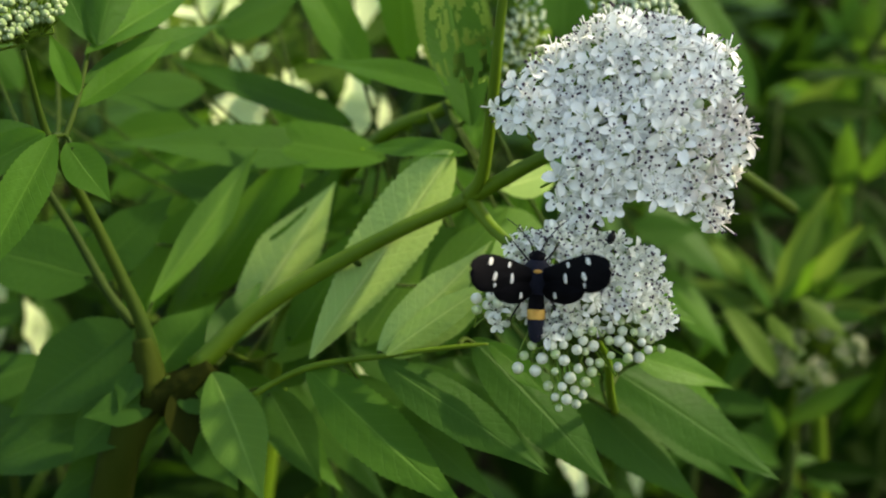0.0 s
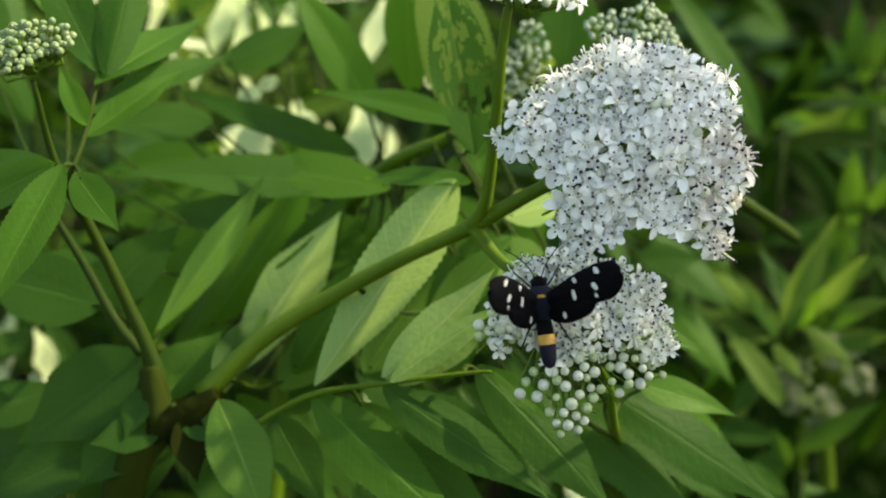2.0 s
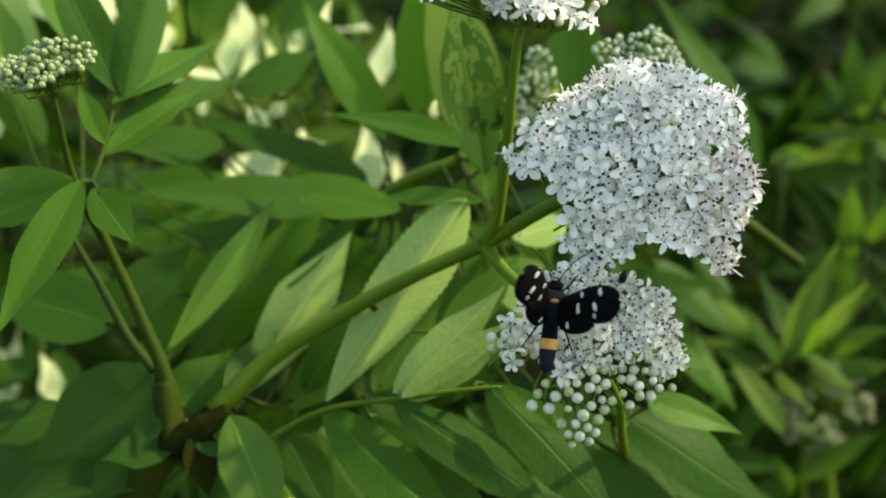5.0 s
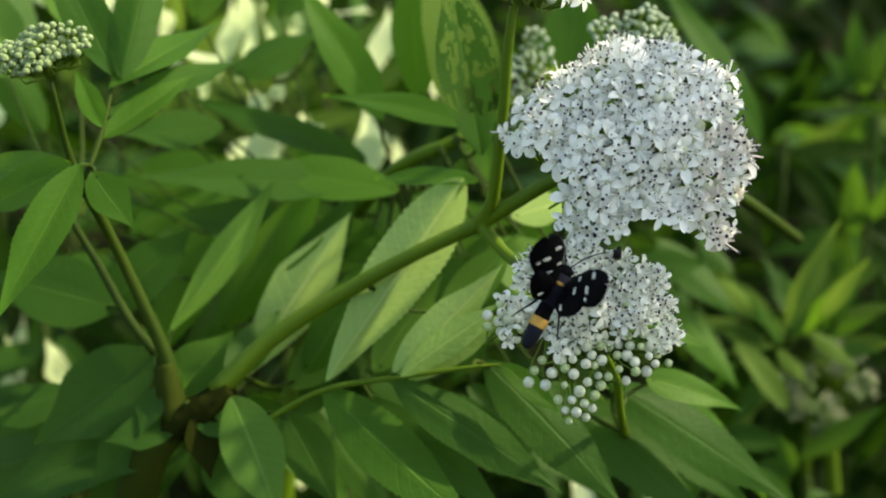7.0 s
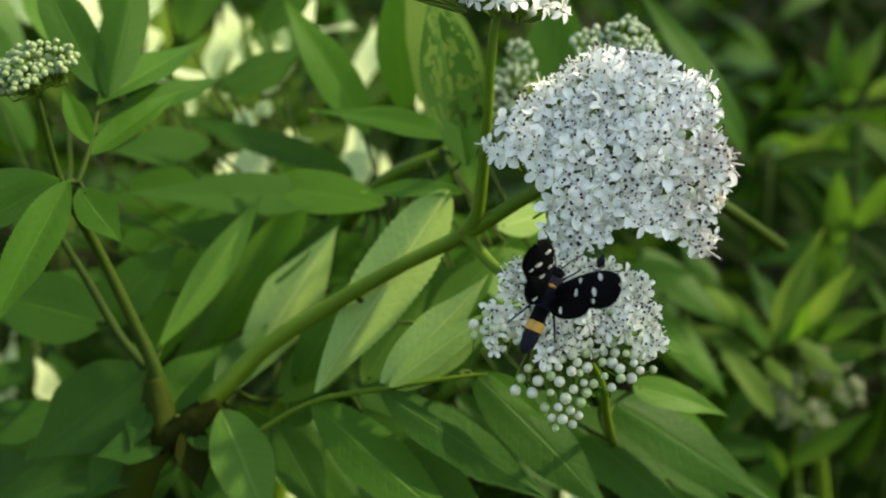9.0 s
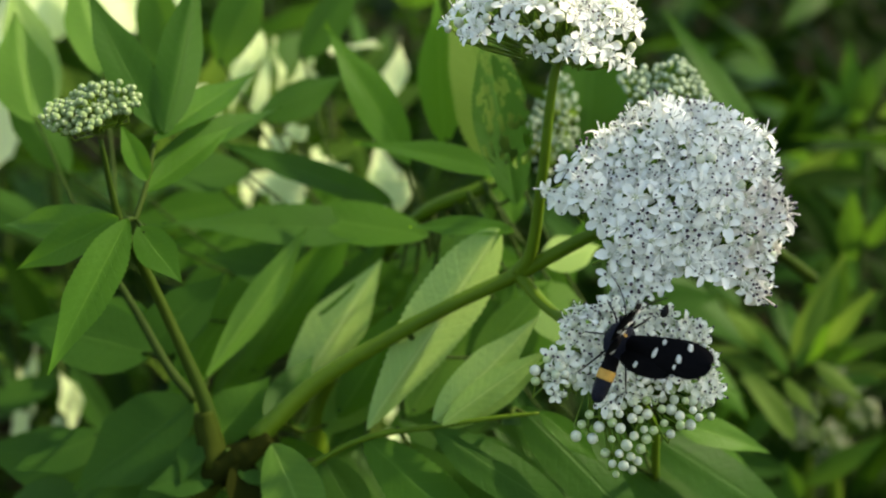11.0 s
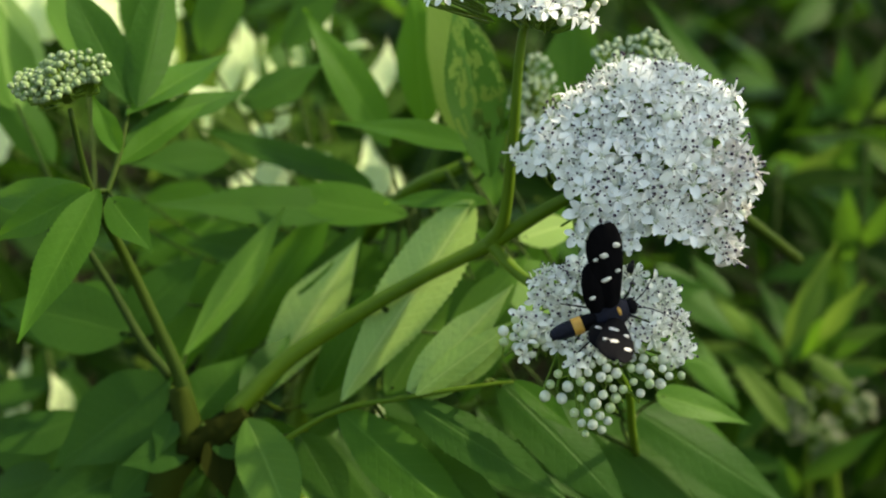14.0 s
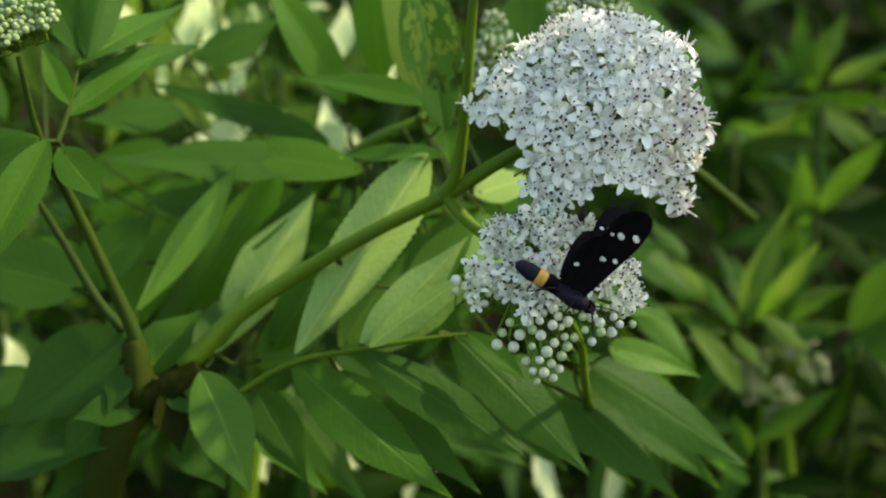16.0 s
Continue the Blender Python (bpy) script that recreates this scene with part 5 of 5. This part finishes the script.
pale_d = sunlit_shoot((-0.1656, 0.2003, 0.8770))
sunlit(pale_d, (-0.1496, 0.1742, 0.8974), (-0.1465, 0.1658, 0.9154), 0.00724)
sunlit(pale_d, (-0.1477, 0.1717, 0.8906), (-0.1409, 0.1643, 0.9111), 0.00596)
sunlit(pale_d, (-0.1790, 0.1981, 0.8711), (-0.1664, 0.1975, 0.9102), 0.00773)
pale_e = sunlit_shoot((-0.0382, 0.1921, 0.8546))
sunlit(pale_e, (-0.0252, 0.1991, 0.8736), (-0.0270, 0.1905, 0.8911), 0.00887)
sunlit(pale_e, (-0.0232, 0.1678, 0.8798), (-0.0256, 0.1586, 0.8956), 0.00745)
sunlit(pale_e, (-0.0007, 0.1842, 0.8328), (-0.0049, 0.1861, 0.8788), 0.01001)
sunlit(pale_e, (-0.0481, 0.1829, 0.8599), (-0.0439, 0.1750, 0.8793), 0.00868)
sunlit(pale_e, (-0.0646, 0.1964, 0.8664), (-0.0506, 0.1830, 0.8703), 0.00614)
sunlit(pale_e, (-0.0562, 0.1694, 0.8537), (-0.0572, 0.1610, 0.8715), 0.00762)
sunlit(pale_e, (-0.0434, 0.1799, 0.8517), (-0.0290, 0.1668, 0.8567), 0.01402)
pale_f = sunlit_shoot((0.0707, 0.1811, 0.8242))
sunlit(pale_f, (0.0558, 0.1541, 0.8422), (0.0473, 0.1514, 0.8758), 0.01043)
sunlit(pale_f, (0.0821, 0.1810, 0.8240), (0.0818, 0.1793, 0.8604), 0.01115)
sunlit(pale_d, (-0.1721, 0.1900, 0.8885), (-0.1705, 0.1900, 0.9103), 0.00284)
sunlit(pale_d, (-0.1737, 0.1900, 0.8902), (-0.1767, 0.1900, 0.9024), 0.00285)
sunlit(pale_d, (-0.1689, 0.1900, 0.8889), (-0.1641, 0.1900, 0.9083), 0.00320)
sunlit(pale_d, (-0.1593, 0.1850, 0.8858), (-0.1484, 0.1850, 0.8930), 0.00531)
sunlit(pale_e, (-0.0419, 0.1200, 0.9061), (-0.0371, 0.1200, 0.8958), 0.00276)
sunlit(pale_e, (-0.0297, 0.1200, 0.8983), (-0.0233, 0.1200, 0.8939), 0.00307)
sunlit(pale_e, (-0.0309, 0.1200, 0.8923), (-0.0181, 0.1200, 0.8852), 0.00371)
sunlit(pale_e, (-0.0229, 0.1200, 0.9138), (-0.0077, 0.1200, 0.9138), 0.00273)
sunlit(pale_e, (-0.0055, 0.0600, 0.9329), (0.0072, 0.0600, 0.9171), 0.00307)
sunlit(pale_b, (-0.0737, 0.2000, 0.9765), (-0.0626, 0.2000, 0.9819), 0.00896)
sunlit(pale_b, (-0.0724, 0.2000, 0.9946), (-0.0663, 0.2000, 0.9978), 0.00443)
sunlit(pale_b, (-0.0650, 0.2000, 0.9995), (-0.0601, 0.2000, 1.0024), 0.00340)
sunlit(pale_b, (-0.0559, 0.2000, 0.9885), (-0.0463, 0.2000, 0.9866), 0.00514)
sunlit(pale_b, (-0.0337, 0.2000, 0.9761), (-0.0228, 0.2000, 0.9837), 0.00966)
pale_g = sunlit_shoot((-0.0494, 0.1250, 0.9969))
sunlit(pale_g, (-0.0595, 0.1050, 1.0007), (-0.0473, 0.1050, 1.0081), 0.00871)
sunlit(pale_g, (-0.0586, 0.1100, 1.0155), (-0.0533, 0.1100, 1.0198), 0.00409)
sunlit(pale_g, (-0.0523, 0.1100, 1.0194), (-0.0481, 0.1100, 1.0229), 0.00326)
sunlit(pale_g, (-0.0456, 0.1100, 1.0068), (-0.0373, 0.1100, 1.0110), 0.00467)
sunlit(pale_g, (-0.0280, 0.1050, 0.9994), (-0.0180, 0.1050, 1.0069), 0.00845)
for owner in (pale_a, pale_b, pale_c, pale_d, pale_e, pale_f, pale_g):
    stalks(owner)
    settle_parts(owner)


# ---- the moth ----
def camber(v, w):
    return 0.0006 * math.sin(v * 3) + 0.0003 * math.cos(w * 5)


FORE_EDGE = ((0, 13, -13), (0.2, 19, -20), (0.45, 25, -27), (0.68, 29, -32), (0.84, 27, -30), (0.94, 21, -20), (0.985, 14, -9), (1, 6, 0))
HIND_EDGE = ((0, 12, -13), (0.3, 17, -22), (0.6, 17, -24), (0.82, 10, -21), (0.94, 3, -15), (1, -4, -8))


def wing_mesh(name, side, length, edge, unit, mat):
    """A wing in the x-y plane, x out from the body; edge: rows of share of the length, leading and trailing edge.
    Slightly cambered, with real thickness."""
    bm = bmesh.new()
    line = smooth_line([Vector((v * length, a * unit, b * unit)) for v, a, b in edge], 5)
    mcols = 8
    top, low = [], []
    for p in line:
        v = p.x / length
        spots = [(side * p.x, p.z + (p.y - p.z) * j / mcols, camber(v, j / mcols - 0.5)) for j in range(mcols + 1)]
        top.append([bm.verts.new(q) for q in spots])
        low.append([bm.verts.new((q[0], q[1], q[2] - 0.00012)) for q in spots])
    for i in range(len(line) - 1):
        for j in range(mcols):
            bm.faces.new((top[i][j], top[i + 1][j], top[i + 1][j + 1], top[i][j + 1]))
            bm.faces.new((low[i][j], low[i][j + 1], low[i + 1][j + 1], low[i + 1][j]))
        for j in (0, mcols):
            bm.faces.new((top[i][j], low[i][j], low[i + 1][j], top[i + 1][j]))
    for j in range(mcols):
        bm.faces.new((top[-1][j], low[-1][j], low[-1][j + 1], top[-1][j + 1]))
    bmesh.ops.recalc_face_normals(bm, faces=bm.faces)
    return to_mesh(name, bm, mat)


def spot_mesh(rx, ry, turn):
    bm = bmesh.new()
    add_ball(bm, (0, 0, 0), 1.0, 1.0, 10, 6)
    for q in bm.verts:
        q.co = Matrix.Rotation(radians(turn), 3, "Z") @ Vector((q.co.x * rx, q.co.y * ry, q.co.z * 0.00016))
    return to_mesh("wing_spot", bm, SPOT)


MOTH_MM = 0.00011


def build_moth():
    u = MOTH_MM
    root = new("moth")
    tagged(root, "black moth with white-spotted wings and an orange-banded abdomen", "moth")
    bm = bmesh.new()
    add_ball(bm, (0, 0, 0), 1, 1, 14, 10)
    for q in bm.verts:
        q.co = Vector((q.co.x * 27 * u, q.co.y * 34 * u, q.co.z * 18 * u)) * (1 + 0.10 * noise.noise(q.co * 6))
    part("thorax", to_mesh("thorax", bm, FUR), root, "furry black thorax")
    bm = bmesh.new()
    add_ball(bm, (0, 0, 0), 1, 1, 12, 8)
    for q in bm.verts:
        q.co = Vector((q.co.x * 14 * u, q.co.y * 12 * u + 34 * u, q.co.z * 11 * u))
    head = part("head", to_mesh("head", bm, WING), root)
    for s in (-1, 1):
        bm = bmesh.new()
        add_ball(bm, (s * 10 * u, 37 * u, 3 * u), 5 * u, 1, 8, 6)
        part("eye", to_mesh("eye", bm, LEG), head)
        part("antenna", tube_mesh("antenna", [(s * 4 * u, 40 * u, 4 * u), (s * 15 * u, 62 * u, 9 * u), (s * 34 * u, 84 * u, 8 * u), (s * 52 * u, 98 * u, 2 * u)], [1.3 * u, 1.2 * u, 1.0 * u, 0.6 * u], LEG, 5, 5, 0.0), head, "thin black feeler")
    bm = bmesh.new()
    add_ball(bm, (0, 14 * u, 13 * u), 1, 1, 8, 6)
    for q in bm.verts:
        q.co = Vector((q.co.x * 8 * u, 10 * u + (q.co.y - 14 * u) * 3.5 * u, 16.5 * u + (q.co.z - 13 * u) * 3 * u))
    part("collar_spot", to_mesh("collar_spot", bm, BAND), root, "small yellow spot behind the head")
    # abdomen: black rings with one broad orange band
    rings = (((-16, 14), (-30, 13), (-42, 13.5), (-53, 14.5)), ((-53, 15), (-61, 15.6), (-70, 15.2)), ((-70, 14.6), (-84, 14.2), (-98, 12), (-107, 8), (-111, 1)))
    for nm, rr, mt in zip(("abdomen", "abdomen_band", "abdomen_tip"), rings, (WING, BAND, FUR)):
        part(nm, tube_mesh(nm, [(0, y * u, -2 * u - 0.05 * abs(y) * u) for y, r in rr], [r * u for y, r in rr], mt, 14, 5, 0.015), root, "orange-yellow band round the abdomen" if "band" in nm else "")
    for s in (-1, 1):
        for k, (y, ox, oy) in enumerate(((22, 40, 38), (4, 52, -8), (-12, 44, -62))):
            part("leg", tube_mesh("leg", [(s * 9 * u, y * u, -8 * u), (s * ox * 0.55 * u, (y + oy * 0.4) * u, 3 * u), (s * ox * 0.85 * u, (y + oy * 0.8) * u, -14 * u), (s * ox * u, (y + oy) * u, -22 * u)],
                                           [2.2 * u, 1.8 * u, 1.5 * u, 0.9 * u], LEG, 5, 4, 0.0), root)
    wings = []
    for s in (-1, 1):
        fore = part("forewing", wing_mesh("forewing", s, 184 * u, FORE_EDGE, u, WING), root, "black forewing with white windows")
        for x, y, a, b, tn in ((82, 15, 5, 6.5, 25), (72, -6, 5.5, 11, -12), (136, 17, 6.5, 9.5, 28), (124, -5, 6.5, 9.5, 28), (119, -19, 3.5, 5, 0)):
            for lift in (0.00003, -0.00015):
                part("wing_spot", spot_mesh(a * u * 0.82, b * u * 0.82, s * tn), fore, m=pose(s * x * u, y * u, camber(x / 184, (y + 3) / 62) + lift))
        hind = part("hindwing", wing_mesh("hindwing", s, 112 * u, HIND_EDGE, u, WING), root, "short black hindwing")
        for x, y, a, b, tn in ((42, -9, 4, 6, -20),):
            for lift in (0.00003, -0.00015):
                part("wing_spot", spot_mesh(a * u, b * u, s * tn), hind, m=pose(s * x * u, y * u, camber(x / 112, (y + 5) / 45) + lift))
        wings.append((fore, hind))
    return root, wings


moth, wings = build_moth()

# the small beetle on the flower head
bm = bmesh.new()
add_ball(bm, (0, 0, 0), 1, 1, 12, 8)
for q in bm.verts:
    q.co = Vector((q.co.x * 0.0008, q.co.y * 0.0012, q.co.z * 0.0007))
beetle = new("beetle")
tagged(beetle, "tiny black beetle on the white flower head", "beetle")
beetle.matrix_basis = frame_at((0.0319, -0.0322, 1.0201), (0.3, 0, 1), (0, -1, 0.3))
part("body", to_mesh("body", bm, LEG), beetle)
bm = bmesh.new()
add_ball(bm, (0, 0.0012, 0), 0.0004, 0.9, 8, 6)
part("head", to_mesh("head", bm, LEG), beetle)


def motions():
    walk(moth, [
        (0.0, pose(0.01912, -0.02887, 1.01094, 67.95, 0.70, -0.62)),
        (0.4, pose(0.01961, -0.02894, 1.01108, 64.18, -1.26, 0.40)),
        (0.8, pose(0.01917, -0.02916, 1.01143, 68.73, -2.92, 0.93)),
        (1.2, pose(0.01923, -0.02932, 1.01223, 66.59, -6.17, 2.15)),
        (1.6, pose(0.01897, -0.02995, 1.01208, 69.10, -6.62, 2.49)),
        (2.0, pose(0.01956, -0.03073, 1.01197, 64.40, -7.10, 2.90)),
        (2.4, pose(0.01914, -0.03098, 1.01219, 64.66, -6.80, 2.76)),
        (2.8, pose(0.01903, -0.03109, 1.01301, 65.17, -7.47, 3.00)),
        (3.2, pose(0.01875, -0.03178, 1.01306, 65.58, -6.99, 2.71)),
        (3.5, pose(0.01875, -0.03224, 1.01384, 66.35, -6.07, 2.22)),
        (4.0, pose(0.01869, -0.03339, 1.01463, 65.84, -5.77, 1.54)),
        (4.2, pose(0.01915, -0.03347, 1.01508, 70.30, -3.97, 1.08)),
        (5.2, pose(0.01898, -0.03387, 1.01466, 66.21, 9.19, -3.10)),
        (6.3, pose(0.02052, -0.03442, 1.01397, 65.11, 29.67, -11.00)),
        (6.5, pose(0.02038, -0.03498, 1.01407, 63.43, 30.15, -11.33)),
        (6.9, pose(0.02099, -0.03508, 1.01443, 63.63, 28.92, -10.76)),
        (7.0, pose(0.02038, -0.03522, 1.01423, 64.09, 26.48, -9.65)),
        (7.5, pose(0.02019, -0.03526, 1.01513, 63.98, 23.55, -8.54)),
        (7.9, pose(0.02062, -0.03406, 1.01477, 65.24, 24.26, -8.52)),
        (8.3, pose(0.02219, -0.03469, 1.01397, 64.20, 23.45, -8.55)),
        (8.7, pose(0.02170, -0.03574, 1.01512, 63.18, 21.25, -7.68)),
        (9.7, pose(0.02233, -0.03884, 1.01665, 64.50, 25.69, -9.72)),
        (10.8, pose(0.02358, -0.04209, 1.01901, 62.59, 24.62, -9.54)),
        (11.0, pose(0.02208, -0.04035, 1.01778, 63.03, 20.35, -8.39)),
        (11.5, pose(0.02387, -0.03960, 1.01734, 62.99, 30.76, -10.98)),
        (12.0, pose(0.02387, -0.03958, 1.01728, 60.55, 33.79, -13.48)),
        (12.5, pose(0.02438, -0.03992, 1.01755, 61.90, 34.67, -13.28)),
        (13.0, pose(0.02401, -0.03981, 1.01810, 62.69, 37.28, -14.43)),
        (13.4, pose(0.02371, -0.03994, 1.01779, 60.99, 39.64, -15.86)),
        (13.5, pose(0.02487, -0.03996, 1.01781, 56.44, 49.20, -22.21)),
        (13.7, pose(0.02390, -0.03956, 1.01790, 56.72, 48.37, -21.32)),
        (14.0, pose(0.02733, -0.04024, 1.01400, 42.83, 64.14, -40.53)),
        (14.3, pose(0.02845, -0.04012, 1.01184, 21.36, 70.18, -64.18)),
        (14.5, pose(0.02783, -0.04003, 1.01047, 10.26, 71.49, -80.19)),
        (14.7, pose(0.02776, -0.04027, 1.01059, 0.29, 71.73, -85.81)),
        (14.9, pose(0.02744, -0.04051, 1.01069, -26.63, 7.75, -102.02)),
        (15.4, pose(0.02995, -0.04355, 1.00939, -29.92, 2.32, -99.83)),
        (16.0, pose(0.02882, -0.04325, 1.00812, -34.35, 3.18, -99.35)),
    ])
    left = [
        (0.0, pose(-0.00120, 0.00020, 0.00160, -0.24, 55.28, -5.72)),
        (0.4, pose(-0.00120, 0.00020, 0.00160, -0.31, 62.08, -7.13)),
        (0.8, pose(-0.00120, 0.00020, 0.00160, -0.82, 61.88, -18.77)),
        (1.2, pose(-0.00120, 0.00020, 0.00160, -0.75, 63.10, -16.86)),
        (1.6, pose(-0.00120, 0.00020, 0.00160, -0.86, 63.57, -19.30)),
        (2.0, pose(-0.00120, 0.00020, 0.00160, -0.66, 63.42, -14.91)),
        (2.4, pose(-0.00120, 0.00020, 0.00160, -1.35, 66.20, -30.13)),
        (2.8, pose(-0.00120, 0.00020, 0.00160, -3.08, 67.69, -34.59)),
        (3.2, pose(-0.00120, 0.00020, 0.00160, -3.96, 68.16, -37.56)),
        (3.5, pose(-0.00120, 0.00020, 0.00160, -6.92, 69.88, -41.23)),
        (4.0, pose(-0.00120, 0.00020, 0.00160, -9.64, 71.88, -39.32)),
        (4.2, pose(-0.00120, 0.00020, 0.00160, -17.68, 72.92, -63.14)),
        (5.2, pose(-0.00120, 0.00020, 0.00160, -0.96, 65.65, -21.33)),
        (6.3, pose(-0.00120, 0.00020, 0.00160, 0.00, 60.19, 0.04)),
        (6.5, pose(-0.00120, 0.00020, 0.00160, -0.36, 64.35, -7.97)),
        (6.9, pose(-0.00120, 0.00020, 0.00160, -4.59, 71.37, -20.14)),
        (7.0, pose(-0.00120, 0.00020, 0.00160, -1.87, 66.57, -37.97)),
        (7.5, pose(-0.00120, 0.00020, 0.00160, -1.68, 62.06, -38.86)),
        (7.9, pose(-0.00120, 0.00020, 0.00160, -1.75, 62.87, -40.45)),
        (8.3, pose(-0.00120, 0.00020, 0.00160, -1.17, 58.83, -27.54)),
        (8.7, pose(-0.00120, 0.00020, 0.00160, -4.82, 69.00, -35.36)),
        (9.7, pose(-0.00120, 0.00020, 0.00160, -5.71, 70.05, -32.47)),
        (10.8, pose(-0.00120, 0.00020, 0.00160, -31.71, 81.11, -49.82)),
        (11.0, pose(-0.00120, 0.00020, 0.00160, -32.19, 79.26, -57.66)),
        (11.5, pose(-0.00120, 0.00020, 0.00160, -11.64, 71.30, -53.19)),
        (12.0, pose(-0.00120, 0.00020, 0.00160, -2.36, 64, -23.98)),
        (12.5, pose(-0.00120, 0.00020, 0.00160, -1.48, 62, -17.67)),
        (13.0, pose(-0.00120, 0.00020, 0.00160, -1.29, 62, -16.89)),
        (13.4, pose(-0.00120, 0.00020, 0.00160, -0.62, 66.01, -13.71)),
        (13.5, pose(-0.00120, 0.00020, 0.00160, 0.13, 55.04, 3.22)),
        (13.7, pose(-0.00120, 0.00020, 0.00160, -0.03, 35.02, -1.19)),
        (14.0, pose(-0.00120, 0.00020, 0.00160, -0.11, 40.70, -3.36)),
        (14.3, pose(-0.00120, 0.00020, 0.00160, -0.21, 25.47, -9.60)),
        (14.5, pose(-0.00120, 0.00020, 0.00160, -0.14, 18.16, -8.62)),
        (14.7, pose(-0.00120, 0.00020, 0.00160, -0.06, 22.26, -3.10)),
        (14.9, pose(-0.00120, 0.00020, 0.00160, -6.62, 37.48, -10.80)),
        (15.4, pose(-0.00120, 0.00020, 0.00160, -7.23, 38.25, -11.58)),
        (16.0, pose(-0.00120, 0.00020, 0.00160, -2.98, 39.66, -4.66)),
    ]
    right = [
        (0.0, pose(0.00120, 0.00020, 0.00160, -0.40, -60.94, 9.24)),
        (0.4, pose(0.00120, 0.00020, 0.00160, -0.22, -64.60, 4.87)),
        (0.8, pose(0.00120, 0.00020, 0.00160, -0.54, -55.29, 13.18)),
        (1.2, pose(0.00120, 0.00020, 0.00160, -0.40, -53.15, 10.08)),
        (1.6, pose(0.00120, 0.00020, 0.00160, -0.52, -50.10, 13.57)),
        (2.0, pose(0.00120, 0.00020, 0.00160, -0.49, -53.60, 12.27)),
        (2.4, pose(0.00120, 0.00020, 0.00160, -0.66, -55.18, 16.13)),
        (2.8, pose(0.00120, 0.00020, 0.00160, -0.69, -63.62, 15.39)),
        (3.2, pose(0.00120, 0.00020, 0.00160, -0.72, -64.92, 16.02)),
        (3.5, pose(0.00120, 0.00020, 0.00160, -0.98, -65.29, 21.71)),
        (4.0, pose(0.00120, 0.00020, 0.00160, -0.02, -52.82, 0.57)),
        (4.2, pose(0.00120, 0.00020, 0.00160, -0.63, -52.72, 15.70)),
        (5.2, pose(0.00120, 0.00020, 0.00160, -0.38, -69.45, 2.45)),
        (6.3, pose(0.00120, 0.00020, 0.00160, 7.03, -71.90, -28.36)),
        (6.5, pose(0.00120, 0.00020, 0.00160, -0.90, -76.43, 2.09)),
        (6.9, pose(0.00120, 0.00020, 0.00160, -12.57, -75.84, 30.91)),
        (7.0, pose(0.00120, 0.00020, 0.00160, -13.33, -76.56, 30.54)),
        (7.5, pose(0.00120, 0.00020, 0.00160, -7.95, -71.60, 33.78)),
        (7.9, pose(0.00120, 0.00020, 0.00160, -11.02, -71.58, 47.59)),
        (8.3, pose(0.00120, 0.00020, 0.00160, -0.80, -62, 19.06)),
        (8.7, pose(0.00120, 0.00020, 0.00160, -1.00, -66, 22.42)),
        (9.7, pose(0.00120, 0.00020, 0.00160, -0.80, -61.57, 18.26)),
        (10.8, pose(0.00120, 0.00020, 0.00160, -0.22, -57.34, 5.24)),
        (11.0, pose(0.00120, 0.00020, 0.00160, 0.04, -53.12, -1.00)),
        (11.5, pose(0.00120, 0.00020, 0.00160, -0.52, -65, 11.78)),
        (12.0, pose(0.00120, 0.00020, 0.00160, -0.07, -65.5, 1.56)),
        (12.5, pose(0.00120, 0.00020, 0.00160, 0.05, -65, -1.13)),
        (13.0, pose(0.00120, 0.00020, 0.00160, 0.11, -68, -2.44)),
        (13.4, pose(0.00120, 0.00020, 0.00160, -0.02, -62.75, 0.37)),
        (13.5, pose(0.00120, 0.00020, 0.00160, 0.16, -64.29, -3.54)),
        (13.7, pose(0.00120, 0.00020, 0.00160, -0.04, -42.40, 1.32)),
        (14.0, pose(0.00120, 0.00020, 0.00160, 20.00, -68.00, -54.00)),
        (14.3, pose(0.00120, 0.00020, 0.00160, 20.00, -80.00, -58.00)),
        (14.5, pose(0.00120, 0.00020, 0.00160, 30.00, -68.00, -40.00)),
        (14.7, pose(0.00120, 0.00020, 0.00160, 26.00, -68.00, -52.00)),
        (14.9, pose(0.00120, 0.00020, 0.00160, -57.65, -79.04, 58.12)),
        (15.4, pose(0.00120, 0.00020, 0.00160, -54.37, -80.02, 54.78)),
        (16.0, pose(0.00120, 0.00020, 0.00160, -2.12, -84.27, 2.13)),
    ]
    lower = Matrix.Translation((0, -0.0026, -0.0004))
    for rows, (fore, hind) in zip((left, right), wings):
        walk(fore, rows)
        walk(hind, [(t, lower @ m) for t, m in rows])


for owner in (plant, back_plant, faded):
    stalks(owner)
    settle_parts(owner)
motions()
